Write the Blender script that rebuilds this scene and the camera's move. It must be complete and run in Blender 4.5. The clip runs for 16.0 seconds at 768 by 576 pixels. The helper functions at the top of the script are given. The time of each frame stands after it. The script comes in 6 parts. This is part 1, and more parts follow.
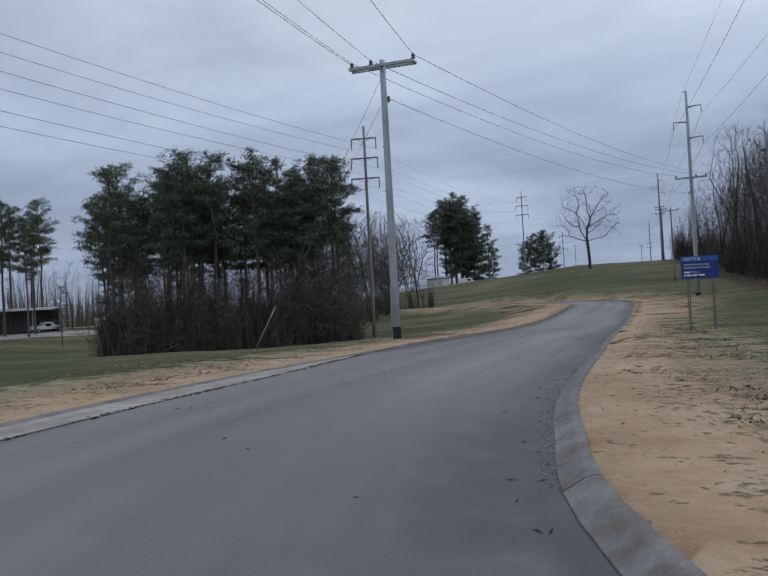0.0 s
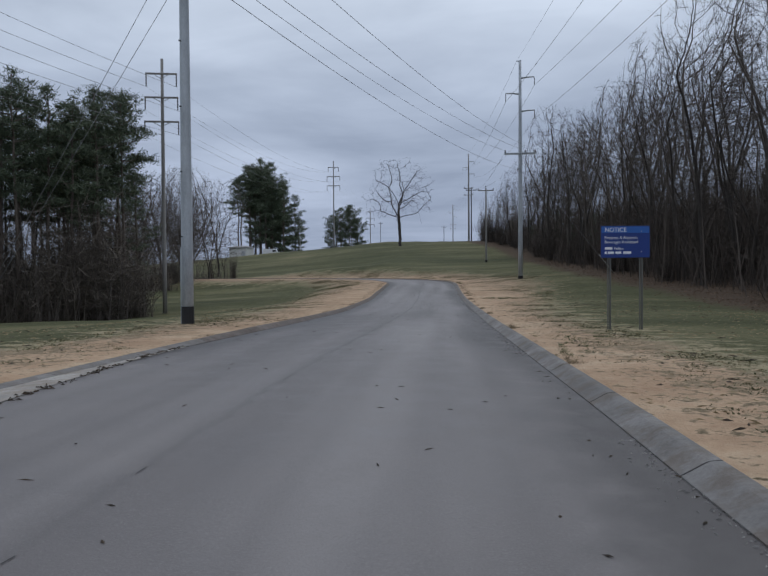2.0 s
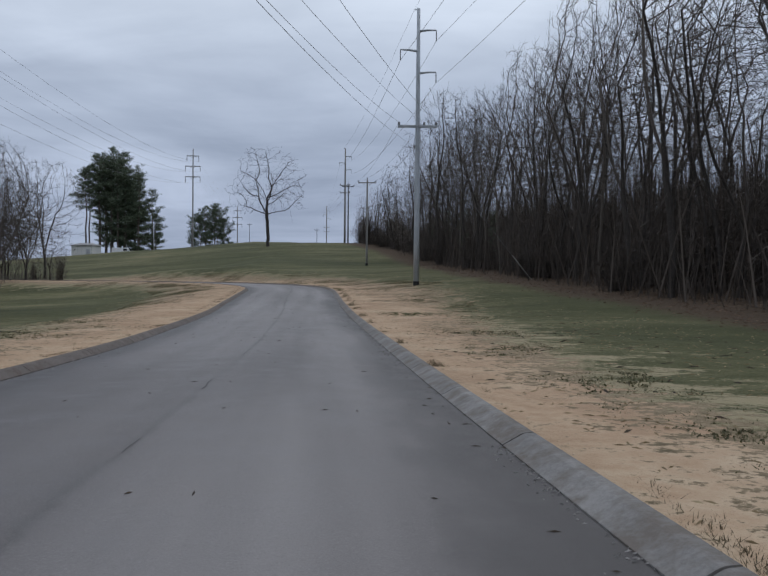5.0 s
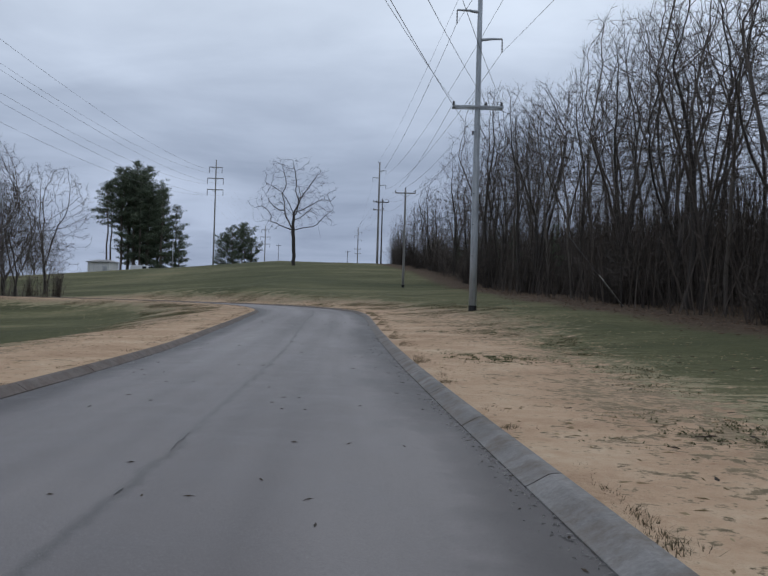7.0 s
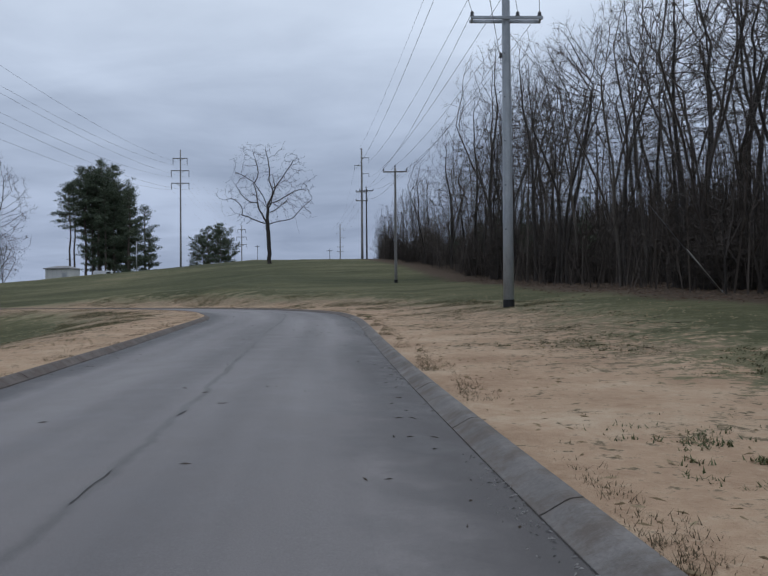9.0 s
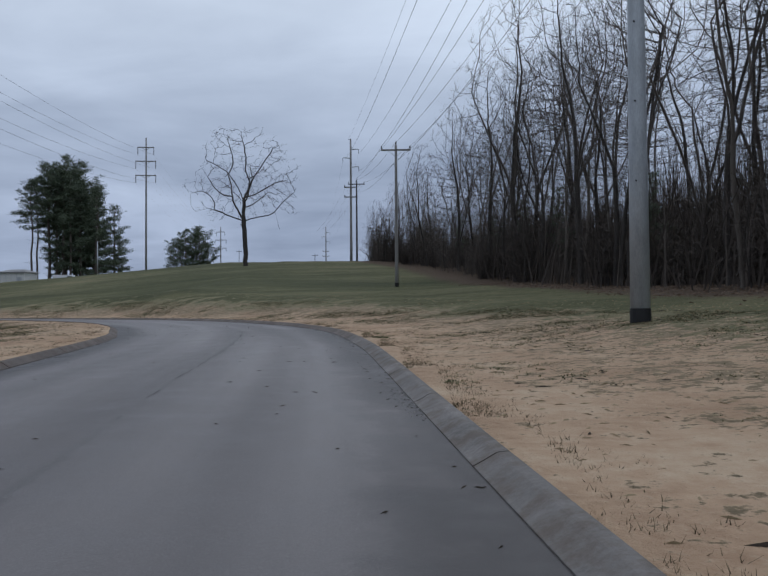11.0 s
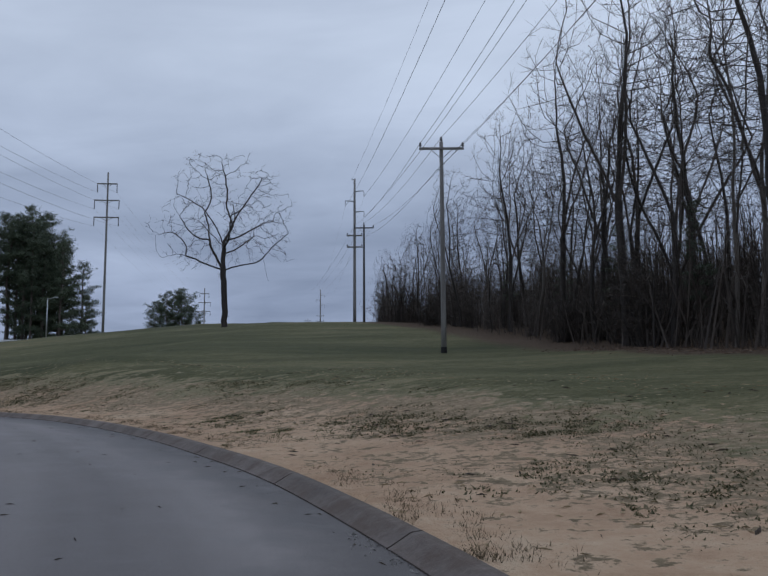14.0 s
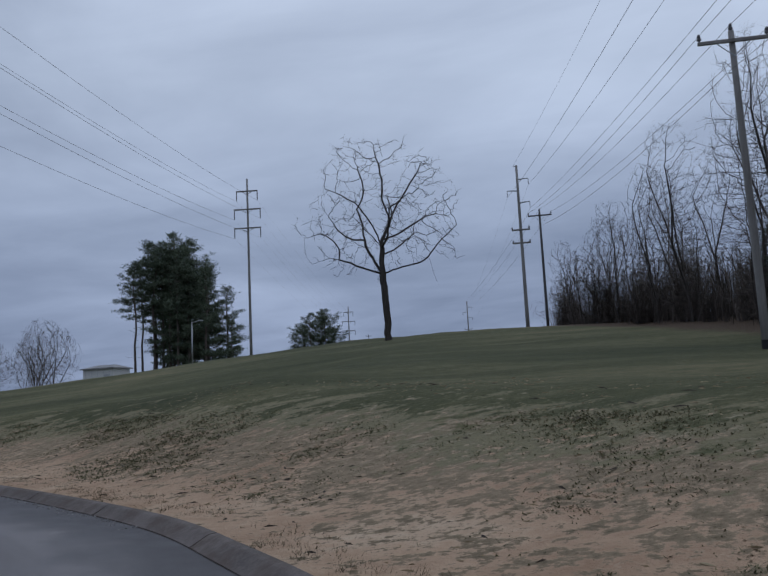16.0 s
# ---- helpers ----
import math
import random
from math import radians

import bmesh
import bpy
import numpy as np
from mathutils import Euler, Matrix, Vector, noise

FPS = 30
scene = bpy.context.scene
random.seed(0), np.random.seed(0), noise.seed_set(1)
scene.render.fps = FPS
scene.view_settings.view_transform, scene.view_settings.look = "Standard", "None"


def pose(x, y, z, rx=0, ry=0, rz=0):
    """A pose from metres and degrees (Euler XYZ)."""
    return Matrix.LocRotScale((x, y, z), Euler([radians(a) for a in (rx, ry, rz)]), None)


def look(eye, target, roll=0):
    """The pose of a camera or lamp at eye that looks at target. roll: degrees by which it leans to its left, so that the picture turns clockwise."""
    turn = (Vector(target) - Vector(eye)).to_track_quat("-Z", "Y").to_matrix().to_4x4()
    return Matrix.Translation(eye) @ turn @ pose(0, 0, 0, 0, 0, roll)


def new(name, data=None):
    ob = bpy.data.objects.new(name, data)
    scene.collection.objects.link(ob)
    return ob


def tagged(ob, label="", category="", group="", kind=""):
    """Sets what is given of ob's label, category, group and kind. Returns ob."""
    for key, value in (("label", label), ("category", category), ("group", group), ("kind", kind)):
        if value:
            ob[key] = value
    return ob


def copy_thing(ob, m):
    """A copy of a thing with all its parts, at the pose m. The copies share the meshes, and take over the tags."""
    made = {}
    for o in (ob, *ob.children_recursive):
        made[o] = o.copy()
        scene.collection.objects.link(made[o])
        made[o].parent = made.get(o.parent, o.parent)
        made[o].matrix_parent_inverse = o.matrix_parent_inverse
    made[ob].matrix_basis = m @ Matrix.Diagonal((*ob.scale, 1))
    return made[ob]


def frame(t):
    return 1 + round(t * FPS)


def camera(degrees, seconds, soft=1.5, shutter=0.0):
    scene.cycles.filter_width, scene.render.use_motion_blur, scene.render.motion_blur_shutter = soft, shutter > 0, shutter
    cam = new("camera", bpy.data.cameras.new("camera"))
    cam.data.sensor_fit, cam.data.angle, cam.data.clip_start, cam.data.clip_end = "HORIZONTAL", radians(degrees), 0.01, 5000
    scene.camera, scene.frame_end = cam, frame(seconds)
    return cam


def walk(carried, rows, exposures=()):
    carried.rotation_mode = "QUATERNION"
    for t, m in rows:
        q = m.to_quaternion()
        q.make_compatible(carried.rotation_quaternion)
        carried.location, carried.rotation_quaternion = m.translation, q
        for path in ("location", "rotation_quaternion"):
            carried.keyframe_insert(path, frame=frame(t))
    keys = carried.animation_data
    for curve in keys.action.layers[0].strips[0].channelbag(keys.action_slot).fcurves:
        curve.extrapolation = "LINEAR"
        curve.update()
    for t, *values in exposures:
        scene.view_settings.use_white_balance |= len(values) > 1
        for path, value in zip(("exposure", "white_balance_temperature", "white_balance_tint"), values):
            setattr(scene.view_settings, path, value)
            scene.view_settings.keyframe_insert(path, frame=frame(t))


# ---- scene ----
cam = camera(52.1, 16.0)
PATH = [
    (0, (6.101, -31.615, 2.024), (5.271, -29.796, 2.066), -3.1),
    (0.5, (4.912, -29.528, 2.05), (4.164, -27.673, 2.076), -2.9),
    (1, (3.896, -27.324, 2.053), (3.297, -25.416, 2.052), -2.1),
    (1.5, (3.069, -25.023, 2.053), (2.602, -23.079, 2.024), -1.0),
    (2, (2.393, -22.711, 2.043), (2.039, -20.743, 2.0), -0.4),
    (2.5, (1.879, -20.179, 2.059), (1.624, -18.196, 2.006), -0.0),
    (3, (1.512, -17.415, 2.025), (1.341, -15.423, 1.965), 0.5),
    (3.5, (1.215, -14.68, 2.003), (1.11, -12.683, 1.953), 0.7),
    (6, (-0.176, 0.795, 1.724), (-0.201, 2.795, 1.725), 0.5),
    (6.5, (-0.511, 4.113, 1.683), (-0.603, 6.11, 1.708), 1.5),
    (7, (-0.781, 7.377, 1.617), (-0.888, 9.374, 1.651), 1.6),
    (7.5, (-1.082, 10.677, 1.571), (-1.184, 12.674, 1.607), 1.6),
    (8, (-1.437, 14.014, 1.517), (-1.54, 16.011, 1.542), 0.8),
    (8.5, (-1.786, 17.445, 1.488), (-1.87, 19.443, 1.516), -0.0),
    (11, (-3.651, 35.598, 1.555), (-3.678, 37.598, 1.607), -0.4),
    (11.5, (-4.026, 39.286, 1.589), (-4.06, 41.285, 1.631), -0.1),
    (12, (-4.399, 42.917, 1.686), (-4.467, 44.915, 1.761), 0.3),
    (12.5, (-4.779, 46.67, 1.819), (-4.842, 48.666, 1.916), 0.8),
    (13, (-5.256, 50.257, 1.882), (-5.26, 52.251, 2.034), 1.0),
    (13.5, (-5.835, 53.716, 1.971), (-5.82, 55.708, 2.152), 0.3),
    (14, (-6.535, 57.107, 2.056), (-6.538, 59.094, 2.281), -0.3),
    (14.5, (-7.494, 60.468, 2.121), (-7.564, 62.452, 2.369), -0.8),
    (15, (-8.633, 63.782, 2.188), (-8.758, 65.759, 2.462), -1.1),
    (15.5, (-10.014, 66.961, 2.225), (-10.225, 68.93, 2.507), -2.0),
    (16, (-11.623, 69.946, 2.276), (-11.957, 71.898, 2.553), -2.8),
]
walk(cam, [(t, look(eye, target, roll)) for t, eye, target, roll in PATH],
     [(0, -0.08, 6080, 9), (3.5, 0.0, 6260, 9), (7, 0.0, 6150, 9), (11, -0.12, 6000, 9), (13, -0.24, 5930, 10), (16, -0.46, 5700, 11)])

# ---------- world, sun, exposure ----------
world = bpy.data.worlds.new("world")
scene.world = world
world.use_nodes = True
wn, wl = world.node_tree.nodes, world.node_tree.links
wn.clear()


def wnode(kind, operation="", blend_type=""):
    n = wn.new(kind)
    if operation:
        n.operation = operation
    if blend_type:
        n.data_type, n.blend_type = "RGBA", blend_type
    return n


w_out = wnode("ShaderNodeOutputWorld")
w_bg = wnode("ShaderNodeBackground")
w_bg.inputs["Strength"].default_value = 1.0
w_sky = wnode("ShaderNodeTexSky")
w_sky.sky_type, w_sky.sun_disc = "NISHITA", False
w_sky.sun_elevation, w_sky.sun_rotation = radians(38), radians(200)
w_sky.air_density, w_sky.dust_density = 1.0, 4.0
w_dim = wnode("ShaderNodeVectorMath", operation="SCALE")
w_dim.inputs["Scale"].default_value = 0.05
wl.new(w_sky.outputs[0], w_dim.inputs[0])
w_co = wnode("ShaderNodeTexCoord")
w_sep = wnode("ShaderNodeSeparateXYZ")
wl.new(w_co.outputs["Generated"], w_sep.inputs[0])
# cloud deck: directions are projected on a flat layer, so that the clouds shrink to the horizon
w_h = wnode("ShaderNodeMath", operation="MAXIMUM")
w_h.inputs[1].default_value = 0.0
wl.new(w_sep.outputs["Z"], w_h.inputs[0])
w_ha = wnode("ShaderNodeMath", operation="ADD")
w_ha.inputs[1].default_value = 0.16
wl.new(w_h.outputs[0], w_ha.inputs[0])
w_div = wnode("ShaderNodeVectorMath", operation="DIVIDE")
w_cmb = wnode("ShaderNodeCombineXYZ")
for i in range(3):
    wl.new(w_ha.outputs[0], w_cmb.inputs[i])
wl.new(w_co.outputs["Generated"], w_div.inputs[0])
wl.new(w_cmb.outputs[0], w_div.inputs[1])
w_n1 = wnode("ShaderNodeTexNoise")
w_n1.inputs["Scale"].default_value = 0.75
w_n1.inputs["Detail"].default_value = 7
w_n1.inputs["Roughness"].default_value = 0.52
w_n1.inputs["Distortion"].default_value = 0.35
wl.new(w_div.outputs[0], w_n1.inputs["Vector"])
w_ramp = wnode("ShaderNodeValToRGB")
w_ramp.color_ramp.elements[0].position, w_ramp.color_ramp.elements[0].color = 0.28, (0.68, 0.70, 0.735, 1)
w_ramp.color_ramp.elements[1].position, w_ramp.color_ramp.elements[1].color = 0.70, (1.27, 1.255, 1.23, 1)
wl.new(w_n1.outputs["Fac"], w_ramp.inputs[0])
# brightness of the overcast from the horizon to the zenith
w_grad = wnode("ShaderNodeValToRGB")
g_el = w_grad.color_ramp.elements
g_el[0].position, g_el[0].color = 0.0, (0.345, 0.395, 0.510, 1)
g_el[1].position, g_el[1].color = 1.0, (0.84, 0.88, 0.96, 1)
for p, c in ((0.10, (0.385, 0.437, 0.552, 1)), (0.22, (0.495, 0.552, 0.660, 1)), (0.38, (0.60, 0.655, 0.742, 1))):
    e = g_el.new(p)
    e.color = c
wl.new(w_h.outputs[0], w_grad.inputs[0])
w_mul = wnode("ShaderNodeMix", blend_type="MULTIPLY")
w_mul.inputs["Factor"].default_value = 1.0
wl.new(w_grad.outputs[0], w_mul.inputs["A"])
w_n2 = wnode("ShaderNodeTexNoise")
w_n2.inputs["Scale"].default_value = 2.6
w_n2.inputs["Detail"].default_value = 5
w_n2.inputs["Distortion"].default_value = 0.6
w_stretch = wnode("ShaderNodeVectorMath", operation="MULTIPLY")
w_stretch.inputs[1].default_value = (0.55, 1.0, 1.0)
wl.new(w_div.outputs[0], w_stretch.inputs[0])
wl.new(w_stretch.outputs[0], w_n2.inputs["Vector"])
w_ramp2 = wnode("ShaderNodeValToRGB")
w_ramp2.color_ramp.elements[0].position, w_ramp2.color_ramp.elements[0].color = 0.30, (0.90, 0.905, 0.92, 1)
w_ramp2.color_ramp.elements[1].position, w_ramp2.color_ramp.elements[1].color = 0.70, (1.11, 1.105, 1.10, 1)
wl.new(w_n2.outputs["Fac"], w_ramp2.inputs[0])
w_both = wnode("ShaderNodeMix", blend_type="MULTIPLY")
w_both.inputs["Factor"].default_value = 1.0
wl.new(w_ramp.outputs[0], w_both.inputs["A"])
wl.new(w_ramp2.outputs[0], w_both.inputs["B"])
wl.new(w_both.outputs["Result"], w_mul.inputs["B"])
w_mix = wnode("ShaderNodeMix", blend_type="MIX")
w_mix.inputs["Factor"].default_value = 0.93
wl.new(w_dim.outputs[0], w_mix.inputs["A"])
wl.new(w_mul.outputs["Result"], w_mix.inputs["B"])
wl.new(w_mix.outputs["Result"], w_bg.inputs["Color"])
wl.new(w_bg.outputs[0], w_out.inputs[0])

sun = new("sun", bpy.data.lights.new("sun", "SUN"))
sun.data.energy, sun.data.angle, sun.data.color = 0.5, radians(40), (1.0, 0.96, 0.9)
sun.matrix_world = pose(0, 0, 60, 40, 0, 160)


# ---------- materials ----------
class Nodes:
    """Short forms for the nodes of one material."""

    def __init__(self, name):
        self.mat = bpy.data.materials.new(name)
        self.mat.use_nodes = True
        self.n, self.l = self.mat.node_tree.nodes, self.mat.node_tree.links
        self.bsdf = self.n["Principled BSDF"]
        self.co = self.n.new("ShaderNodeTexCoord").outputs["Object"]

    def noise(self, scale, detail=4, rough=0.55, stretch=None, distort=0.0):
        n = self.n.new("ShaderNodeTexNoise")
        n.inputs["Scale"].default_value, n.inputs["Detail"].default_value = scale, detail
        n.inputs["Roughness"].default_value, n.inputs["Distortion"].default_value = rough, distort
        if stretch:
            m = self.n.new("ShaderNodeMapping")
            m.inputs["Scale"].default_value = stretch
            self.l.new(self.co, m.inputs["Vector"])
            self.l.new(m.outputs[0], n.inputs["Vector"])
        else:
            self.l.new(self.co, n.inputs["Vector"])
        return n.outputs["Fac"]

    def ramp(self, fac, *stops):
        r = self.n.new("ShaderNodeValToRGB")
        el = r.color_ramp.elements
        for i, (p, c) in enumerate(stops):
            e = el[i] if i < 2 else el.new(p)
            e.position, e.color = p, (*c, 1) if not isinstance(c, (int, float)) else (c, c, c, 1)
        self.l.new(fac, r.inputs[0])
        return r.outputs[0]

    def mix(self, fac, a, b, blend="MIX"):
        m = self.n.new("ShaderNodeMix")
        m.data_type, m.blend_type = "RGBA", blend
        for key, v in (("Factor", fac), ("A", a), ("B", b)):
            if isinstance(v, (int, float)):
                m.inputs[key].default_value = v if key == "Factor" else (v, v, v, 1)
            elif isinstance(v, tuple):
                m.inputs[key].default_value = (*v, 1)
            else:
                self.l.new(v, m.inputs[key])
        return m.outputs["Result"]

    def math(self, op, a, b=0.0, clamp=False):
        m = self.n.new("ShaderNodeMath")
        m.operation, m.use_clamp = op, clamp
        for i, v in enumerate((a, b)):
            if isinstance(v, (int, float)):
                m.inputs[i].default_value = v
            else:
                self.l.new(v, m.inputs[i])
        return m.outputs[0]

    def attr(self, name):
        a = self.n.new("ShaderNodeAttribute")
        a.attribute_name = name
        return a.outputs["Fac"]

    def random(self):
        return self.n.new("ShaderNodeObjectInfo").outputs["Random"]

    def island(self):
        return self.n.new("ShaderNodeNewGeometry").outputs["Random Per Island"]

    def done(self, color, rough=0.8, metal=0.0, bump=None, strength=0.3, distance=0.02, spec=None):
        for key, v in (("Base Color", color), ("Roughness", rough), ("Metallic", metal)):
            if isinstance(v, (int, float)):
                self.bsdf.inputs[key].default_value = v
            elif isinstance(v, tuple):
                self.bsdf.inputs[key].default_value = (*v, 1)
            else:
                self.l.new(v, self.bsdf.inputs[key])
        if spec is not None:
            self.bsdf.inputs["Specular IOR Level"].default_value = spec
        if bump is not None:
            b = self.n.new("ShaderNodeBump")
            b.inputs["Strength"].default_value, b.inputs["Distance"].default_value = strength, distance
            self.l.new(bump, b.inputs["Height"])
            self.l.new(b.outputs[0], self.bsdf.inputs["Normal"])
        return self.mat


def plain(name, color, rough=0.7, metal=0.0, scale=6.0, vary=0.18, bump=0.0, stretch=None):
    """A surface of one paint or stuff, with grain and stains at two scales."""
    m = Nodes(name)
    big, fine = m.noise(scale * 0.2, 3, stretch=stretch), m.noise(scale * 3, 5, 0.65, stretch=stretch)
    both = m.math("ADD", m.math("MULTIPLY", big, 0.6), m.math("MULTIPLY", fine, 0.4))
    lo, hi = tuple(c * (1 - vary * 1.6) for c in color), tuple(min(1, c * (1 + vary * 1.6)) for c in color)
    return m.done(m.ramp(both, (0.32, lo), (0.68, hi)), m.ramp(fine, (0.2, max(0.05, rough - 0.1)), (0.8, min(1, rough + 0.1))),
                  metal, fine if bump else None, bump, 0.02)


def ground_material():
    m = Nodes("ground_cover")
    dist, reach, litter, hold = m.attr("kerb_distance"), m.attr("soil_reach"), m.attr("leaf_litter"), m.attr("grass_hold")
    patch = m.noise(0.22, 4, 0.6, (0.75, 1.1, 1))
    streak = m.noise(1.9, 5, 0.66, (1.0, 1.1, 1), 0.2)
    clump = m.noise(4.2, 4, 0.62, (1.0, 1.1, 1), 0.2)
    fine, grain = m.noise(11, 4, 0.72), m.noise(48, 3, 0.7)

    def off(n, k):
        return m.math("MULTIPLY", m.math("SUBTRACT", n, 0.5), k)

    share = m.math("DIVIDE", dist, reach)
    # sandy soil under straw beside the kerbs, mottled with grass, up to the edge of the old turf
    loose = m.math("ADD", m.math("ADD", m.math("MULTIPLY", share, 1.15), m.math("MULTIPLY", hold, 0.36)), m.math("ADD", off(streak, 1.8), m.math("ADD", off(clump, 3.0), off(fine, 2.6))))
    mottle = m.ramp(loose, (0.43, 0), (0.72, 1))
    rim = m.math("ADD", m.math("MULTIPLY", share, 1.0), m.math("ADD", off(patch, 1.1), m.math("ADD", off(streak, 1.2), off(clump, 1.3))))
    turf = m.ramp(rim, (0.86, 0), (1.00, 1))
    sand = m.ramp(m.math("ADD", m.math("MULTIPLY", m.noise(0.55, 6, 0.62), 0.6), m.math("MULTIPLY", clump, 0.4)),
                  (0.34, (0.315, 0.207, 0.132)), (0.50, (0.435, 0.306, 0.202)), (0.66, (0.515, 0.40, 0.28)))
    sand = m.mix(m.math("MULTIPLY", m.ramp(fine, (0.55, 0), (0.72, 1)), 0.45), sand, (0.55, 0.45, 0.32))
    sand = m.mix(m.ramp(grain, (0.62, 0), (0.76, 0.55)), sand, (0.15, 0.10, 0.06))
    weedy = m.ramp(m.math("ADD", m.math("MULTIPLY", clump, 0.55), m.math("MULTIPLY", fine, 0.45)),
                   (0.38, (0.30, 0.258, 0.170)), (0.52, (0.140, 0.132, 0.078)), (0.64, (0.062, 0.070, 0.036)))
    # dead and brown on the bare soil, greener towards the turf
    dead = m.ramp(m.math("ADD", m.math("MULTIPLY", clump, 0.55), m.math("MULTIPLY", fine, 0.45)),
                  (0.38, (0.33, 0.262, 0.175)), (0.52, (0.235, 0.182, 0.118)), (0.66, (0.125, 0.098, 0.060)))
    weedy = m.mix(m.ramp(m.math("ADD", share, m.math("ADD", off(patch, 1.4), off(streak, 0.8))), (0.82, 0), (1.15, 1)), dead, weedy)
    green = m.ramp(m.math("ADD", m.math("MULTIPLY", m.noise(0.10, 5, 0.6, (0.5, 1.4, 1)), 0.55), m.math("MULTIPLY", m.math("ADD", m.math("MULTIPLY", fine, 0.5), m.math("MULTIPLY", streak, 0.5)), 0.45)),
                   (0.38, (0.044, 0.050, 0.023)), (0.50, (0.081, 0.084, 0.040)), (0.62, (0.168, 0.150, 0.082)))
    # dry blades thin out into the green
    dry = m.ramp(m.math("ADD", share, m.math("ADD", off(streak, 1.6), off(patch, 1.2))), (0.95, 1), (1.9, 0))
    green = m.mix(m.math("MULTIPLY", dry, 0.4), green, (0.20, 0.175, 0.09))
    # pale straw caught in the turf near the soil
    caught = m.ramp(m.math("ADD", m.math("MULTIPLY", m.math("SUBTRACT", 2.5, m.math("SUBTRACT", dist, reach)), 0.27), m.math("ADD", off(m.noise(1.1, 5, 0.68, (0.8, 1.5, 1), 0.4), 3.4), off(fine, 1.2))), (0.42, 0), (0.72, 0.8))
    caught = m.math("MULTIPLY", caught, m.ramp(m.math("MULTIPLY", reach, 0.1), (0.36, 1), (0.52, 0.25)))
    green = m.mix(caught, green, (0.36, 0.305, 0.195))
    color = m.mix(turf, m.mix(mottle, sand, weedy), green)
    leaves = m.ramp(m.noise(7, 4, 0.75), (0.34, (0.050, 0.036, 0.025)), (0.6, (0.105, 0.074, 0.050)), (0.75, (0.175, 0.125, 0.088)))
    lm = m.ramp(m.math("ADD", litter, m.math("ADD", off(streak, 0.7), off(clump, 0.5))), (0.40, 0), (0.66, 1))
    color = m.mix(lm, color, leaves)
    height = m.math("ADD", m.math("ADD", m.math("MULTIPLY", fine, 0.5), m.math("MULTIPLY", grain, 0.3)), m.math("MULTIPLY", clump, 0.8))
    return m.done(color, 0.95, 0, height, 0.8, 0.06, 0.15)


def asphalt_material():
    m = Nodes("worn_asphalt")
    edge = m.attr("edge_distance")
    lane = m.n.new("ShaderNodeCombineXYZ")
    m.l.new(m.attr("road_along"), lane.inputs[0])
    m.l.new(m.attr("road_across"), lane.inputs[1])

    def lengthwise(sx, sy, detail):
        """Noise drawn out along the road."""
        n = m.n.new("ShaderNodeTexNoise")
        n.inputs["Scale"].default_value, n.inputs["Detail"].default_value = 1.0, detail
        mp = m.n.new("ShaderNodeMapping")
        mp.inputs["Scale"].default_value = (sx, sy, 1)
        m.l.new(lane.outputs[0], mp.inputs["Vector"])
        m.l.new(mp.outputs[0], n.inputs["Vector"])
        return n.outputs["Fac"]

    tracks, wide = lengthwise(0.035, 0.75, 3), lengthwise(0.10, 0.35, 4)
    mid, fine, grit = m.noise(1.6, 5, 0.65), m.noise(75, 3, 0.8), m.noise(22, 4, 0.7)
    f = m.math("ADD", m.math("MULTIPLY", tracks, 0.55), m.math("ADD", m.math("MULTIPLY", wide, 0.25), m.math("MULTIPLY", mid, 0.20)))
    base = m.ramp(f, (0.38, (0.090, 0.081, 0.081)), (0.50, (0.138, 0.126, 0.125)), (0.61, (0.192, 0.177, 0.174)))
    # the rim along the kerbs is darker and dirtier
    rim = m.ramp(m.math("ADD", edge, m.math("ADD", m.math("MULTIPLY", m.math("SUBTRACT", mid, 0.5), 1.6), m.math("MULTIPLY", m.math("SUBTRACT", wide, 0.5), 2.0))), (0.30, 1), (1.20, 0))
    # tarred and dirty band along the middle seam
    seam = m.math("ABSOLUTE", m.math("ADD", m.attr("seam_offset"), m.math("MULTIPLY", m.math("SUBTRACT", mid, 0.5), 0.28)))
    band_mask = m.math("MULTIPLY", m.ramp(seam, (0.010, 1), (0.075, 0)), m.math("MULTIPLY", m.attr("seam_hold"), m.ramp(wide, (0.36, 0.1), (0.56, 0.6))))
    base = m.mix(band_mask, base, (0.050, 0.048, 0.047))
    stone = m.mix(m.ramp(fine, (0.56, 0), (0.72, 0.55)), base, (0.30, 0.29, 0.28))
    stone = m.mix(m.ramp(fine, (0.27, 0.5), (0.44, 0)), stone, (0.05, 0.05, 0.05))
    stone = m.mix(m.ramp(grit, (0.62, 0), (0.72, 0.35)), stone, (0.06, 0.058, 0.056))
    stone = m.mix(m.math("MULTIPLY", rim, 0.82), stone, (0.036, 0.032, 0.033))
    return m.done(stone, m.ramp(mid, (0.3, 0.50), (0.7, 0.68)), 0, fine, 0.4, 0.010, 0.42)


M_GROUND, M_ASPHALT = ground_material(), asphalt_material()


